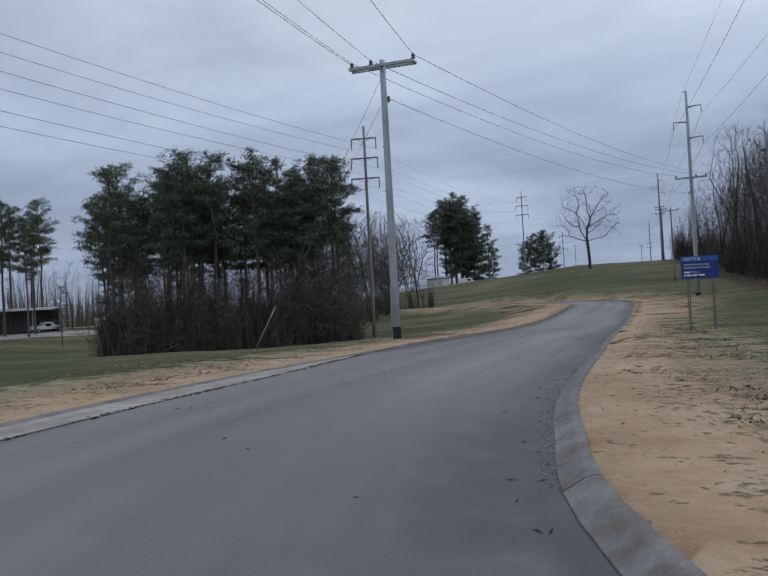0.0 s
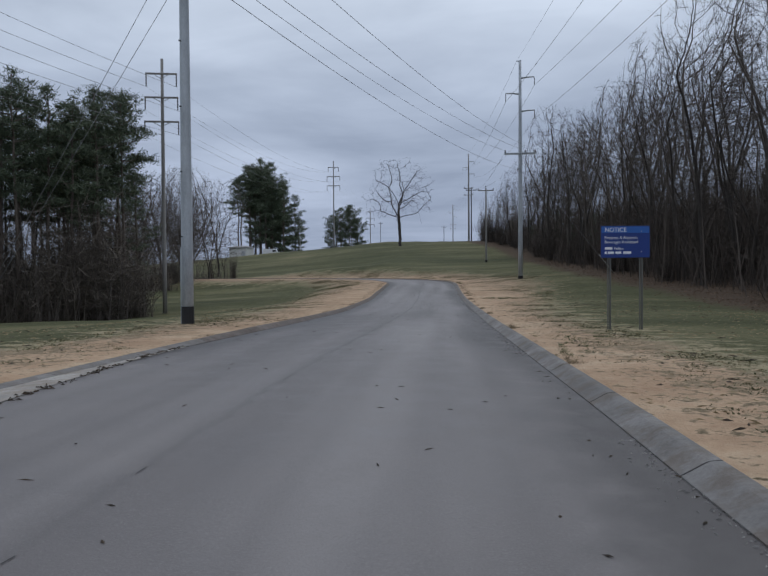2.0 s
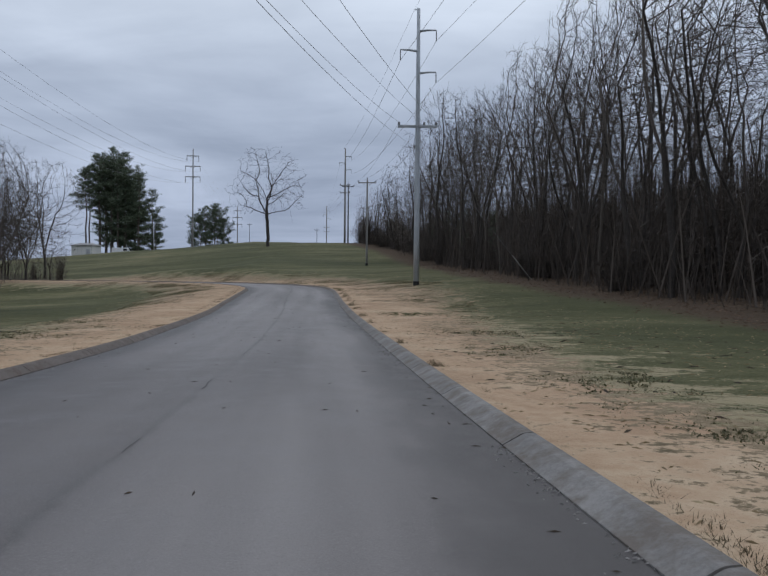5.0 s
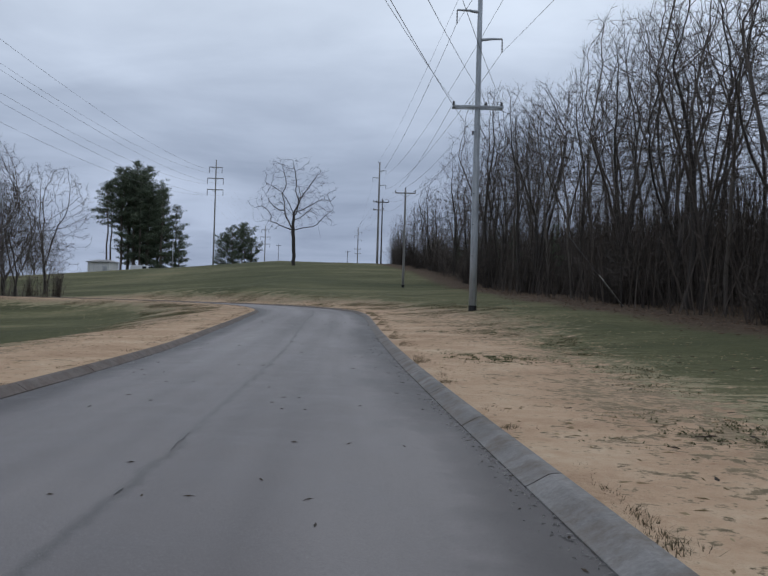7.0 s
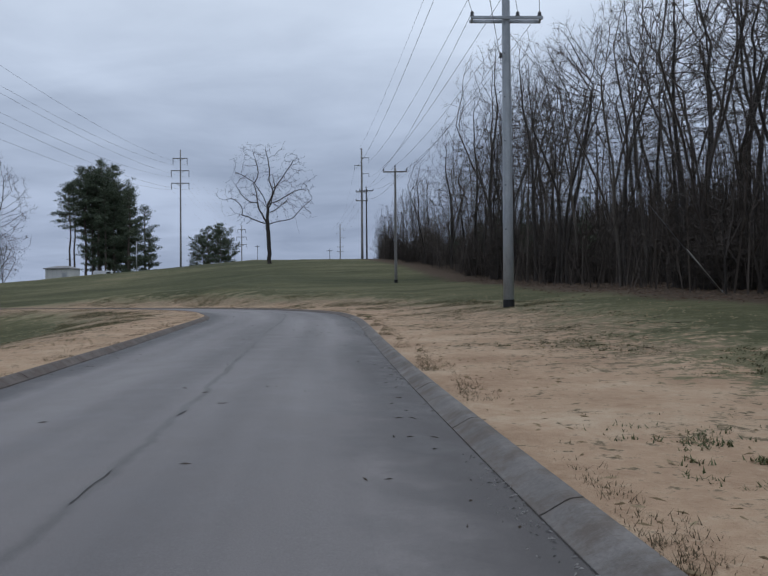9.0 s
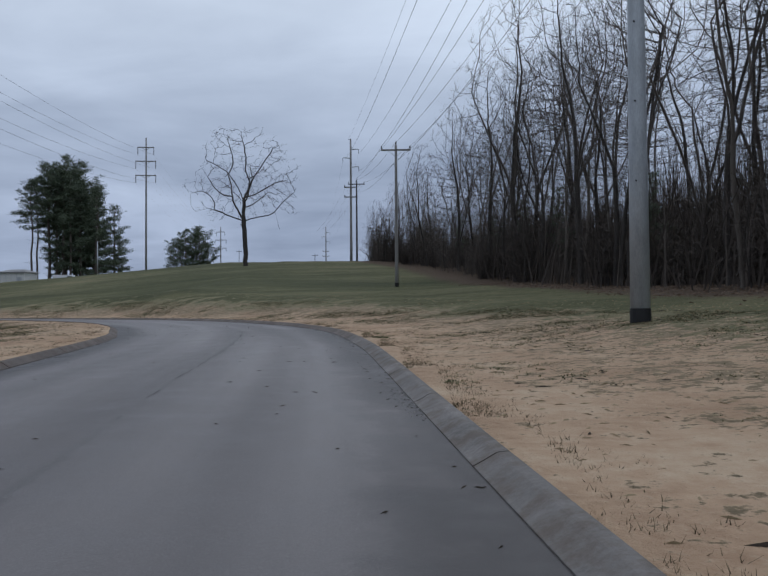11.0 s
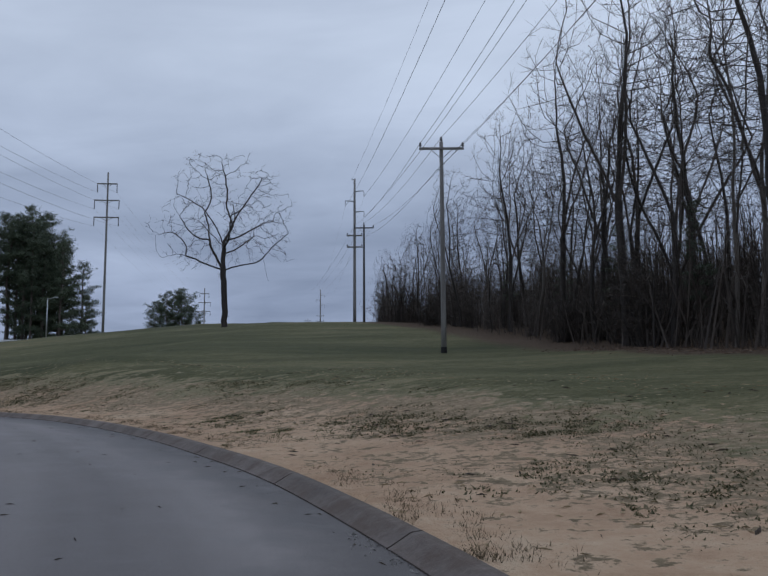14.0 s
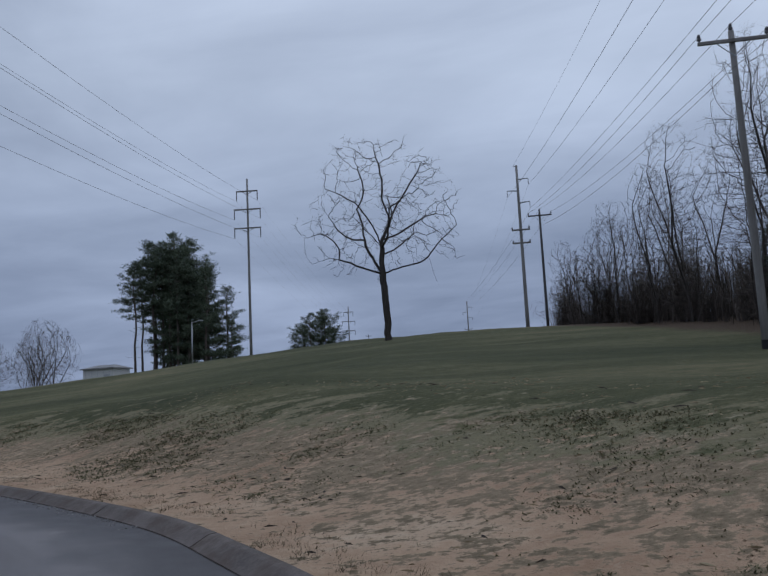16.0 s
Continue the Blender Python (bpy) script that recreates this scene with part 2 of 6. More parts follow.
def concrete_material(name, tone):
    m = Nodes(name)
    big, fine = m.noise(0.9, 5, 0.65), m.noise(26, 4, 0.75)
    c = m.ramp(m.math("ADD", m.math("MULTIPLY", big, 0.6), m.math("MULTIPLY", fine, 0.4)),
               (0.37, tuple(0.55 * q for q in tone)), (0.5, tone), (0.63, tuple(1.4 * q for q in tone)))
    c = m.mix(m.math("MULTIPLY", m.random(), 0.45), c, tuple(0.72 * q for q in tone))
    c = m.mix(m.ramp(m.noise(2.6, 5, 0.7), (0.44, 0), (0.62, 0.8)), c, tuple(k * q for k, q in zip((0.62, 0.53, 0.45), tone)))
    return m.done(c, 0.88, 0, fine, 0.5, 0.01)


M_CONCRETE = concrete_material("kerb_concrete", (0.185, 0.178, 0.172))
M_CONCRETE_OLD = concrete_material("stained_kerb_concrete", (0.172, 0.160, 0.151))
M_CONCRETE_BROWN = concrete_material("soil_stained_kerb_concrete", (0.128, 0.108, 0.098))
M_GUTTER = concrete_material("pale_gutter_concrete", (0.34, 0.32, 0.295))
M_JOINT = plain("joint_dirt", (0.045, 0.04, 0.035), 0.95)
M_TAR = plain("crack_tar", (0.022, 0.021, 0.021), 0.75, bump=0.3)
M_STEEL = plain("galvanised_steel", (0.37, 0.40, 0.43), 0.50, 0.25, 3.0, 0.20, 0.15, (5, 5, 1.2))
M_SIGNPOST = plain("dull_steel_post", (0.13, 0.128, 0.12), 0.6, 0.3, 4.0, 0.15)
M_BAND = plain("black_base_band", (0.012, 0.012, 0.013), 0.7)
M_POLE = plain("weathered_pole_wood", (0.235, 0.226, 0.215), 0.9, 0, 3.0, 0.2, 0.4, (6, 6, 0.4))
M_POLE_DARK = plain("dark_pole_wood", (0.090, 0.087, 0.088), 0.9, 0, 3.0, 0.2, 0.4, (6, 6, 0.4))
M_INSULATOR = plain("insulator_glaze", (0.10, 0.095, 0.10), 0.35)
M_WIRE = plain("cable", (0.15, 0.15, 0.155), 0.6)
M_GUARD = plain("guy_guard_plastic", (0.42, 0.41, 0.36), 0.6)
M_BLUE = plain("sign_blue", (0.008, 0.034, 0.20), 0.45, 0, 3.0, 0.06)
M_PALEBLUE = plain("sign_header_blue", (0.022, 0.11, 0.40), 0.45, 0, 3.0, 0.06)
M_WHITE = plain("sign_white", (0.72, 0.74, 0.78), 0.5, vary=0.05)
M_ALU = plain("sign_back", (0.4, 0.41, 0.42), 0.45, 0.8)


def bark(name, lo, hi):
    m = Nodes(name)
    f = m.math("ADD", m.math("MULTIPLY", m.noise(2.2, 4, 0.6, (3, 3, 0.6)), 0.6), m.math("MULTIPLY", m.noise(18, 4, 0.7, (2, 2, 0.5)), 0.4))
    c = m.mix(m.math("MULTIPLY", m.random(), 0.5), m.ramp(f, (0.32, lo), (0.68, hi)), lo)
    return m.done(c, 0.95, 0, f, 0.6, 0.03, 0.2)


M_BARK = bark("hardwood_bark", (0.036, 0.032, 0.029), (0.098, 0.087, 0.079))
M_TWIG = bark("hardwood_twigs", (0.066, 0.057, 0.051), (0.145, 0.126, 0.112))
M_DARKBARK = bark("dark_bark", (0.034, 0.030, 0.028), (0.085, 0.075, 0.067))
M_PALEBARK = bark("pale_bark", (0.085, 0.074, 0.064), (0.21, 0.185, 0.16))
M_PINEBARK = bark("pine_bark", (0.070, 0.058, 0.050), (0.18, 0.150, 0.126))


def foliage(name, a, b, c, through_light=0.0):
    m = Nodes(name)
    col = m.ramp(m.island(), (0.0, a), (0.55, b), (1.0, c))
    col = m.mix(m.math("MULTIPLY", m.random(), 0.35), col, a)
    mat = m.done(col, 0.75, 0, None, spec=0.25)
    if through_light:
        # thin blades let light through
        leaf, both, out = m.n.new("ShaderNodeBsdfTranslucent"), m.n.new("ShaderNodeMixShader"), m.n["Material Output"]
        m.l.new(col, leaf.inputs["Color"])
        both.inputs[0].default_value = through_light
        m.l.new(m.bsdf.outputs[0], both.inputs[1])
        m.l.new(leaf.outputs[0], both.inputs[2])
        m.l.new(both.outputs[0], out.inputs["Surface"])
    return mat


M_NEEDLE = foliage("pine_needles", (0.052, 0.069, 0.048), (0.098, 0.123, 0.079), (0.160, 0.187, 0.115))
M_BRUSH = foliage("brush_stems", (0.042, 0.034, 0.028), (0.080, 0.065, 0.054), (0.145, 0.118, 0.098))
M_BRUSH_PALE = foliage("dry_brush_stems", (0.075, 0.064, 0.054), (0.135, 0.114, 0.096), (0.22, 0.187, 0.155))
M_LITTER = foliage("fallen_leaves", (0.065, 0.042, 0.028), (0.125, 0.083, 0.055), (0.21, 0.15, 0.105))
M_GRASS = foliage("grass_blades", (0.045, 0.060, 0.022), (0.085, 0.098, 0.038), (0.22, 0.19, 0.095))
M_CLUMP = foliage("grass_clumps", (0.055, 0.056, 0.027), (0.135, 0.125, 0.066), (0.33, 0.285, 0.18), 0.45)
M_STRAW = foliage("straw", (0.16, 0.115, 0.06), (0.33, 0.25, 0.145), (0.50, 0.41, 0.26), 0.3)
M_WEED = foliage("dead_weed_blades", (0.065, 0.050, 0.030), (0.150, 0.115, 0.070), (0.28, 0.22, 0.14), 0.4)
M_CRUMB = foliage("crumbled_concrete", (0.12, 0.115, 0.11), (0.24, 0.23, 0.22), (0.40, 0.38, 0.36))
M_DEBRIS = foliage("dark_debris", (0.025, 0.018, 0.012), (0.05, 0.035, 0.024), (0.09, 0.065, 0.045))
M_PANEL = plain("trailer_panel", (0.55, 0.55, 0.53), 0.6, 0, 1.0, 0.08)
M_ROOF = plain("metal_roof", (0.20, 0.20, 0.20), 0.6)
M_CARWHITE = plain("white_car_paint", (0.65, 0.66, 0.68), 0.3, vary=0.05)
M_CARDARK = plain("dark_car_paint", (0.03, 0.032, 0.036), 0.3)
M_GLASS = plain("dark_window_glass", (0.015, 0.018, 0.02), 0.12)
M_TYRE = plain("tyre_rubber", (0.02, 0.02, 0.02), 0.9)


# ---------- mesh helpers ----------
def mesh_object(name, verts, faces, material, parent=None, label=""):
    me = bpy.data.meshes.new(name)
    me.from_pydata([tuple(v) for v in verts], [], faces)
    me.materials.append(material)
    ob = new(name, me)
    if parent is not None:
        ob.parent = parent
    if label:
        ob["label"] = label
    return ob


def part(name, bm, material, parent=None, label="", smooth=False):
    me = bpy.data.meshes.new(name)
    bm.to_mesh(me)
    bm.free()
    me.materials.append(material)
    if smooth:
        for p in me.polygons:
            p.use_smooth = True
    ob = new(name, me)
    if parent is not None:
        ob.parent = parent
    if label:
        ob["label"] = label
    return ob


def box_bm(sx, sy, sz, m=None, bevel=0.0, bm=None):
    """A box of that size about its middle, moved by m."""
    own = bmesh.new()
    bmesh.ops.create_cube(own, size=1)
    bmesh.ops.scale(own, vec=(sx, sy, sz), verts=own.verts)
    if bevel:
        bmesh.ops.bevel(own, geom=own.edges[:], offset=bevel, segments=2, affect="EDGES", profile=0.5)
    if m is not None:
        bmesh.ops.transform(own, matrix=m, verts=own.verts)
    if bm is None:
        return own
    return join(bm, own)


def join(bm, own):
    me = bpy.data.meshes.new("joining")
    own.to_mesh(me)
    own.free()
    bm.from_mesh(me)
    bpy.data.meshes.remove(me)
    return bm


def tube(path, radii, sides, verts, faces, cap=True):
    """Adds a tapered tube along the path to the lists."""
    first = len(verts)
    n = len(path)
    for i in range(n):
        a, b = path[max(0, i - 1)], path[min(n - 1, i + 1)]
        d = (b - a)
        d = d.normalized() if d.length > 1e-9 else Vector((0, 0, 1))
        u = d.cross(Vector((0.31, 0.95, 0.05)))
        u = u.normalized() if u.length > 1e-4 else Vector((1, 0, 0))
        w = d.cross(u)
        for k in range(sides):
            t = 2 * math.pi * k / sides
            verts.append(path[i] + (u * math.cos(t) + w * math.sin(t)) * radii[i])
    for i in range(n - 1):
        for k in range(sides):
            p, q = first + i * sides + k, first + i * sides + (k + 1) % sides
            faces.append((p, q, q + sides, p + sides))
    if cap and sides > 3:
        faces.append(tuple(first + k for k in range(sides))[::-1])
        faces.append(tuple(first + (n - 1) * sides + k for k in range(sides)))


def rod(name, a, b, ra, rb, material, parent=None, sides=12, label="", smooth=True):
    v, f = [], []
    a, b = Vector(a), Vector(b)
    tube([a, a.lerp(b, 0.5), b], [ra, (ra + rb) / 2, rb], sides, v, f)
    ob = mesh_object(name, v, f, material, parent, label)
    if smooth:
        for p in ob.data.polygons:
            p.use_smooth = len(p.vertices) == 4
    return ob


def empty(name, at=(0, 0, 0)):
    e = new(name)
    e.location = at
    return e


# ---------- road line and the lie of the land ----------
def spline(points, step=1.0):
    """A smooth curve through the points, sampled about every step metres."""
    p = np.array(points, float)
    p = np.vstack([2 * p[0] - p[1], p, 2 * p[-1] - p[-2]])
    out = []
    for i in range(1, len(p) - 2):
        n = max(2, int(np.linalg.norm(p[i + 1] - p[i]) / step))
        t = (np.arange(n) / n)[:, None]
        a, b, c, d = p[i - 1], p[i], p[i + 1], p[i + 2]
        out.append(0.5 * (2 * b + (c - a) * t + (2 * a - 5 * b + 4 * c - d) * t**2 + (3 * b - a - 3 * c + d) * t**3))
    out.append(p[-2][None])
    return np.vstack(out)


RIGHT = spline([(32, -60), (17, -45), (8.8, -34), (5.5, -27.9), (4.45, -24.4), (3.9, -21.6), (3.5, -18.5), (3.1, -14.9), (2.45, -9.3), (1.2, 2.05),
                (0.06, 12.7), (-1.32, 25), (-2.61, 36.8), (-3.90, 49), (-4.48, 53.8), (-5.3, 58.5), (-6.12, 61.6), (-7.75, 65.8), (-9.35, 68.9), (-11.36, 72.34), (-14.1, 76.2), (-17.1, 79.35),
                (-25.1, 85.4), (-33.8, 89.9), (-45, 93.5), (-60, 96.5), (-95, 98.5)], 0.6)
LEFT = spline([(19, -62), (8, -49), (2.2, -39), (-1.2, -30), (-2.5, -24.3), (-3.25, -19), (-3.85, -13), (-4.45, -3), (-5.3, 9.5),
               (-6.22, 17.5), (-7.42, 27.5), (-8.7, 36.5), (-9.98, 46.5), (-11.28, 56.3), (-12.5, 60.5), (-14.1, 64.6), (-17.1, 69.6), (-21.5, 74.3),
               (-28, 79.1), (-37, 83.3), (-47, 86.5), (-61, 89.5), (-95, 91.5)], 0.6)


def smooth(a, b, x):
    t = np.clip((np.asarray(x, float) - a) / (b - a), 0, 1)
    return t * t * (3 - 2 * t)


def along(x, stations):
    """Rounded interpolation between stations (where, height)."""
    s = np.array(stations, float)
    x = np.asarray(x, float)
    total = 0
    for k in (-1.0, -0.5, 0.0, 0.5, 1.0):
        total = total + np.interp(x + k * np.clip(6 + 0.05 * np.abs(x), 6, 30), s[:, 0], s[:, 1])
    return total / 5


ROAD = ((-60, 0.72), (-25, 0.76), (-12, 0.66), (0, 0.44), (12, 0.26), (24, 0.18), (34, 0.25), (45, 0.46), (58, 0.79), (70, 1.0), (100, 0.95))
HILL = ((-400, 3.0), (-60, 1.1), (-30, 0.8), (0, 0.5), (20, 0.3), (38, 0.4), (53, 1.25), (70, 1.75), (97, 3.05), (118, 5.1), (135, 7.45),
        (152, 8.9), (175, 9.1), (210, 8.9), (240, 8.5), (300, 4.5), (600, -6.0), (3000, -20.0))


def road_height(x, y):
    """The road rises and falls along y alone."""
    return along(y, ROAD)


def open_land(x, y):
    h = along(y, HILL)
    w = np.maximum(0, -x - 8 - 11 * smooth(58, 85, y))
    low = 1 - smooth(100, 160, y)
    dip = 1.0 + 1.9 * smooth(0, 42, y)
    h = h - low * (dip * (1 - np.exp(-w / 16)) + 0.03 * np.clip(w - 25, 0, 60) * smooth(70, 110, y))
    h = h + low * 0.03 * np.clip(-x - 55, 0, 80) * (1 - smooth(70, 110, y))
    h = h - (1 - low) * (0.082 - 0.025 * smooth(180, 215, y)) * np.clip(-x - 29, 0, 120)
    h = h + 0.045 * np.clip(x + 2, 0, 60) * smooth(10, 50, y)
    h = h - 0.5 * np.exp(-((x + 57) / 16) ** 2 - ((y - 130) / 16) ** 2)
    h = h + 0.75 * np.exp(-((x + 30) / 8) ** 2 - ((y - 94.5) / 6.5) ** 2)
    return h + 0.10 * np.sin(x * 0.21 + 1.3) * np.sin(y * 0.17) + 0.05 * np.sin(x * 0.55) * np.cos(y * 0.47 + 0.6)


def to_line(x, y, line):
    """Distance from points to a curve, and on which side they lie (positive: to its right)."""
    best = np.full(x.shape, 1e9)
    side = np.zeros(x.shape)
    pts = line[::2]
    a, d = pts[:-1], np.diff(pts, axis=0)
    for (ax, ay), (dx, dy) in zip(a, d):
        t = np.clip(((x - ax) * dx + (y - ay) * dy) / (dx * dx + dy * dy), 0, 1)
        ex, ey = x - ax - t * dx, y - ay - t * dy
        e = np.hypot(ex, ey)
        near = e < best
        best = np.where(near, e, best)
        side = np.where(near, ex * dy - ey * dx, side)
    return best, np.where(side > 0, 1.0, -1.0)


def kerb_width(y, west):
    """Gutter pan and kerb together; narrower round the corner of the side road."""
    return np.where(west, 0.23, 0.26 + 0.02 * smooth(-24, -16, y))


def kerb_rise(y, west):
    """How far the kerb stands up; to the west it sinks to a flush gutter where the side road joins."""
    return 0.11 * np.where(west, 0.22 + 0.78 * smooth(-15, -1, y), 1.0)


def land(x, y):
    """Height of the ground, and distance from the back of the nearest kerb (negative on the road)."""
    x, y = np.asarray(x, float), np.asarray(y, float)
    dr, sr = to_line(x, y, RIGHT)
    dl, sl = to_line(x, y, LEFT)
    out_r, out_l = np.where(sr > 0, dr, -dr), np.where(sl < 0, dl, -dl)
    d = np.maximum(out_r - kerb_width(y, False), out_l - kerb_width(y, True))
    z = road_height(x, y)
    blend = smooth(0, 10 - 2.5 * smooth(58, 78, y), d)
    back = kerb_rise(y, out_l > out_r) - 0.012
    z = z + back + (open_land(x, y) - z - back) * blend
    z = np.where(d < -0.04, road_height(x, y) - 0.25, z)
    return z, d


def height_at(x, y):
    return float(land(np.array([x]), np.array([y]))[0][0])


def graded(lo, hi, fine_lo, fine_hi, step, grow):
    """Grid lines, even between fine_lo and fine_hi and ever wider outside."""
    mid = list(np.arange(fine_lo, fine_hi + 1e-6, step))
    s, p = step, mid[0]
    while p > lo:
        s *= grow
        p -= s
        mid.insert(0, p)
    s, p = step, mid[-1]
    while p < hi:
        s *= grow
        p += s
        mid.append(p)
    return np.array(mid)


# edge of the woods to the east of the road, as x for a given y
WOOD = ((-120, 30), (-40, 20), (0, 15.5), (18, 14.2), (30, 14), (46, 11.5), (53, 10.3), (75, 8.5), (100, 5), (125, 0), (143, -6.5), (160, -8), (230, -6))


def wood_edge(y):
    return np.interp(y, [p[0] for p in WOOD], [p[1] for p in WOOD])


def soil_reach(x, y):
    """How far the bare soil reaches from the kerb before the turf begins."""
    east = along(y, ((-60, 3.2), (-22, 2.9), (-5, 2.3), (8, 2.5), (17, 3.4), (27, 4.9), (37, 5.9), (46, 7.4), (56, 7.6), (63, 6.3), (70, 5.3), (75, 4.7), (88, 4.5), (120, 4.6)))
    west = along(y, ((-60, 4.0), (-20, 3.5), (0, 2.4), (24, 4.6), (42, 6.5), (56, 7.5), (66, 5.5), (78, 3.5), (95, 3.0)))
    middle = np.interp(y, LEFT[:, 1], LEFT[:, 0])
    beyond = (x < middle + 2) & (y < 70 + 0.55 * np.clip(-x - 17, 0, 40))
    return np.where(beyond, west, east)


def patchiness(x, y):
    """Where grass has taken hold on the bare soil, about -1 to 1; least along the newest stretch."""
    return noise.noise((x * 0.33, y * 0.45, 7)) + 0.9 * noise.noise((x * 0.95, y * 1.25, 1)) + 0.6 * noise.noise((x * 2.3, y * 2.7, 4)) - 0.9 * math.exp(-((y - 29) / 12) ** 2) + 0.4 * float(smooth(58, 72, y))


def build_ground():
    gx, gy = graded(-2500, 2500, -26, 20, 0.42, 1.12), graded(-2500, 3500, -34, 98, 0.5, 1.12)
    xx, yy = np.meshgrid(gx, gy)
    px, py = xx.ravel().copy(), yy.ravel().copy()
    z, d = land(px, py)
    # the soil's rim follows the back of the kerb
    rim = np.flatnonzero((d > -0.27) & (d < 0.16))
    for _ in range(2):
        d0, dx, dy = (land(px[rim] + ox, py[rim] + oy)[1] for ox, oy in ((0, 0), (0.05, 0), (0, 0.05)))
        gx_, gy_ = (dx - d0) / 0.05, (dy - d0) / 0.05
        size = np.maximum(0.2, gx_**2 + gy_**2)
        px[rim] -= np.clip(gx_ * (d0 + 0.02) / size, -0.35, 0.35)
        py[rim] -= np.clip(gy_ * (d0 + 0.02) / size, -0.35, 0.35)
    z, d = land(px, py)
    xx, yy = px.reshape(xx.shape), py.reshape(yy.shape)
    near = d > 0
    rough = 0.025 * np.array([noise.noise((a * 1.7, b * 1.7, 0)) for a, b in zip(xx.ravel(), yy.ravel())]) + \
        0.05 * np.array([noise.noise((a * 0.35, b * 0.35, 3)) for a, b in zip(xx.ravel(), yy.ravel())])
    z = z + np.where(near, rough * smooth(0, 1.5, d), 0)
    held = np.array([patchiness(p, q) if 0 < e < 25 else 0.0 for p, q, e in zip(xx.ravel(), yy.ravel(), d)])
    n, k = len(gx), len(gy)
    idx = np.arange(n * k).reshape(k, n)
    faces = np.stack([idx[:-1, :-1], idx[:-1, 1:], idx[1:, 1:], idx[1:, :-1]], -1).reshape(-1, 4)
    ob = mesh_object("ground", np.column_stack([xx.ravel(), yy.ravel(), z]), faces.tolist(), M_GROUND)
    for p in ob.data.polygons:
        p.use_smooth = True
    for name, values in (("kerb_distance", np.clip(d, 0, 60)), ("soil_reach", soil_reach(xx.ravel(), yy.ravel())), ("grass_hold", held), ("leaf_litter", smooth(-7.5, 1.0, xx.ravel() - wood_edge(yy.ravel())))):
        at = ob.data.attributes.new(name, "FLOAT", "POINT")
        at.data.foreach_set("value", values.astype(np.float32))
    tagged(ob, "rolling ground with sandy soil, straw and winter grass", "ground", kind="structure")


build_ground()


def build_road():
    n = 420
    r = np.column_stack([np.interp(np.linspace(0, 1, n), np.linspace(0, 1, len(RIGHT)), RIGHT[:, i]) for i in (0, 1)])
    # match the left edge to the right one by nearest points, in order
    l = []
    for p in r:
        l.append(LEFT[np.argmin(((LEFT - p) ** 2).sum(1))])
    l = np.array(l)
    for _ in range(12):
        l[1:-1] = (l[:-2] + 2 * l[1:-1] + l[2:]) / 4
    across = np.array([0, 0.06, 0.14, 0.25, 0.4, 0.5, 0.6, 0.75, 0.86, 0.94, 1])
    verts, edge, lane_t, lane_s, gone = [], [], [], [], 0.0
    seam_o, seam_h = [], []
    for k, (a, b) in enumerate(zip(r, l)):
        gone += float(np.linalg.norm(r[k] - r[k - 1])) if k else 0.0
        for t in across:
            p = a + (b - a) * t
            crown = 0.07 * (1 - (2 * t - 1) ** 2)
            verts.append((p[0], p[1], float(road_height(p[0], p[1])) + crown))
            edge.append(min(t, 1 - t) * np.linalg.norm(b - a))
            lane_t.append(t * np.linalg.norm(b - a))
            lane_s.append(gone)
            seam_o.append((t - np.interp(a[1], (-24, 2, 30, 48, 61), (0.52, 0.50, 0.48, 0.49, 0.43))) * np.linalg.norm(b - a))
            seam_h.append(float(smooth(-26, -10, a[1]) * (1 - smooth(60, 66, a[1]))))
    m = len(across)
    faces = [(i * m + j, i * m + j + 1, (i + 1) * m + j + 1, (i + 1) * m + j) for i in range(n - 1) for j in range(m - 1)]
    ob = mesh_object("road", verts, [f[::-1] for f in faces], M_ASPHALT)
    for p in ob.data.polygons:
        p.use_smooth = True
    for name, values in (("edge_distance", edge), ("road_across", lane_t), ("road_along", lane_s), ("seam_offset", seam_o), ("seam_hold", seam_h)):
        at = ob.data.attributes.new(name, "FLOAT", "POINT")
        at.data.foreach_set("value", np.array(values, np.float32))
    tagged(ob, "worn grey asphalt road with a cracked middle seam", "road", kind="structure")
    return ob, r, l


road, ROAD_R, ROAD_L = build_road()


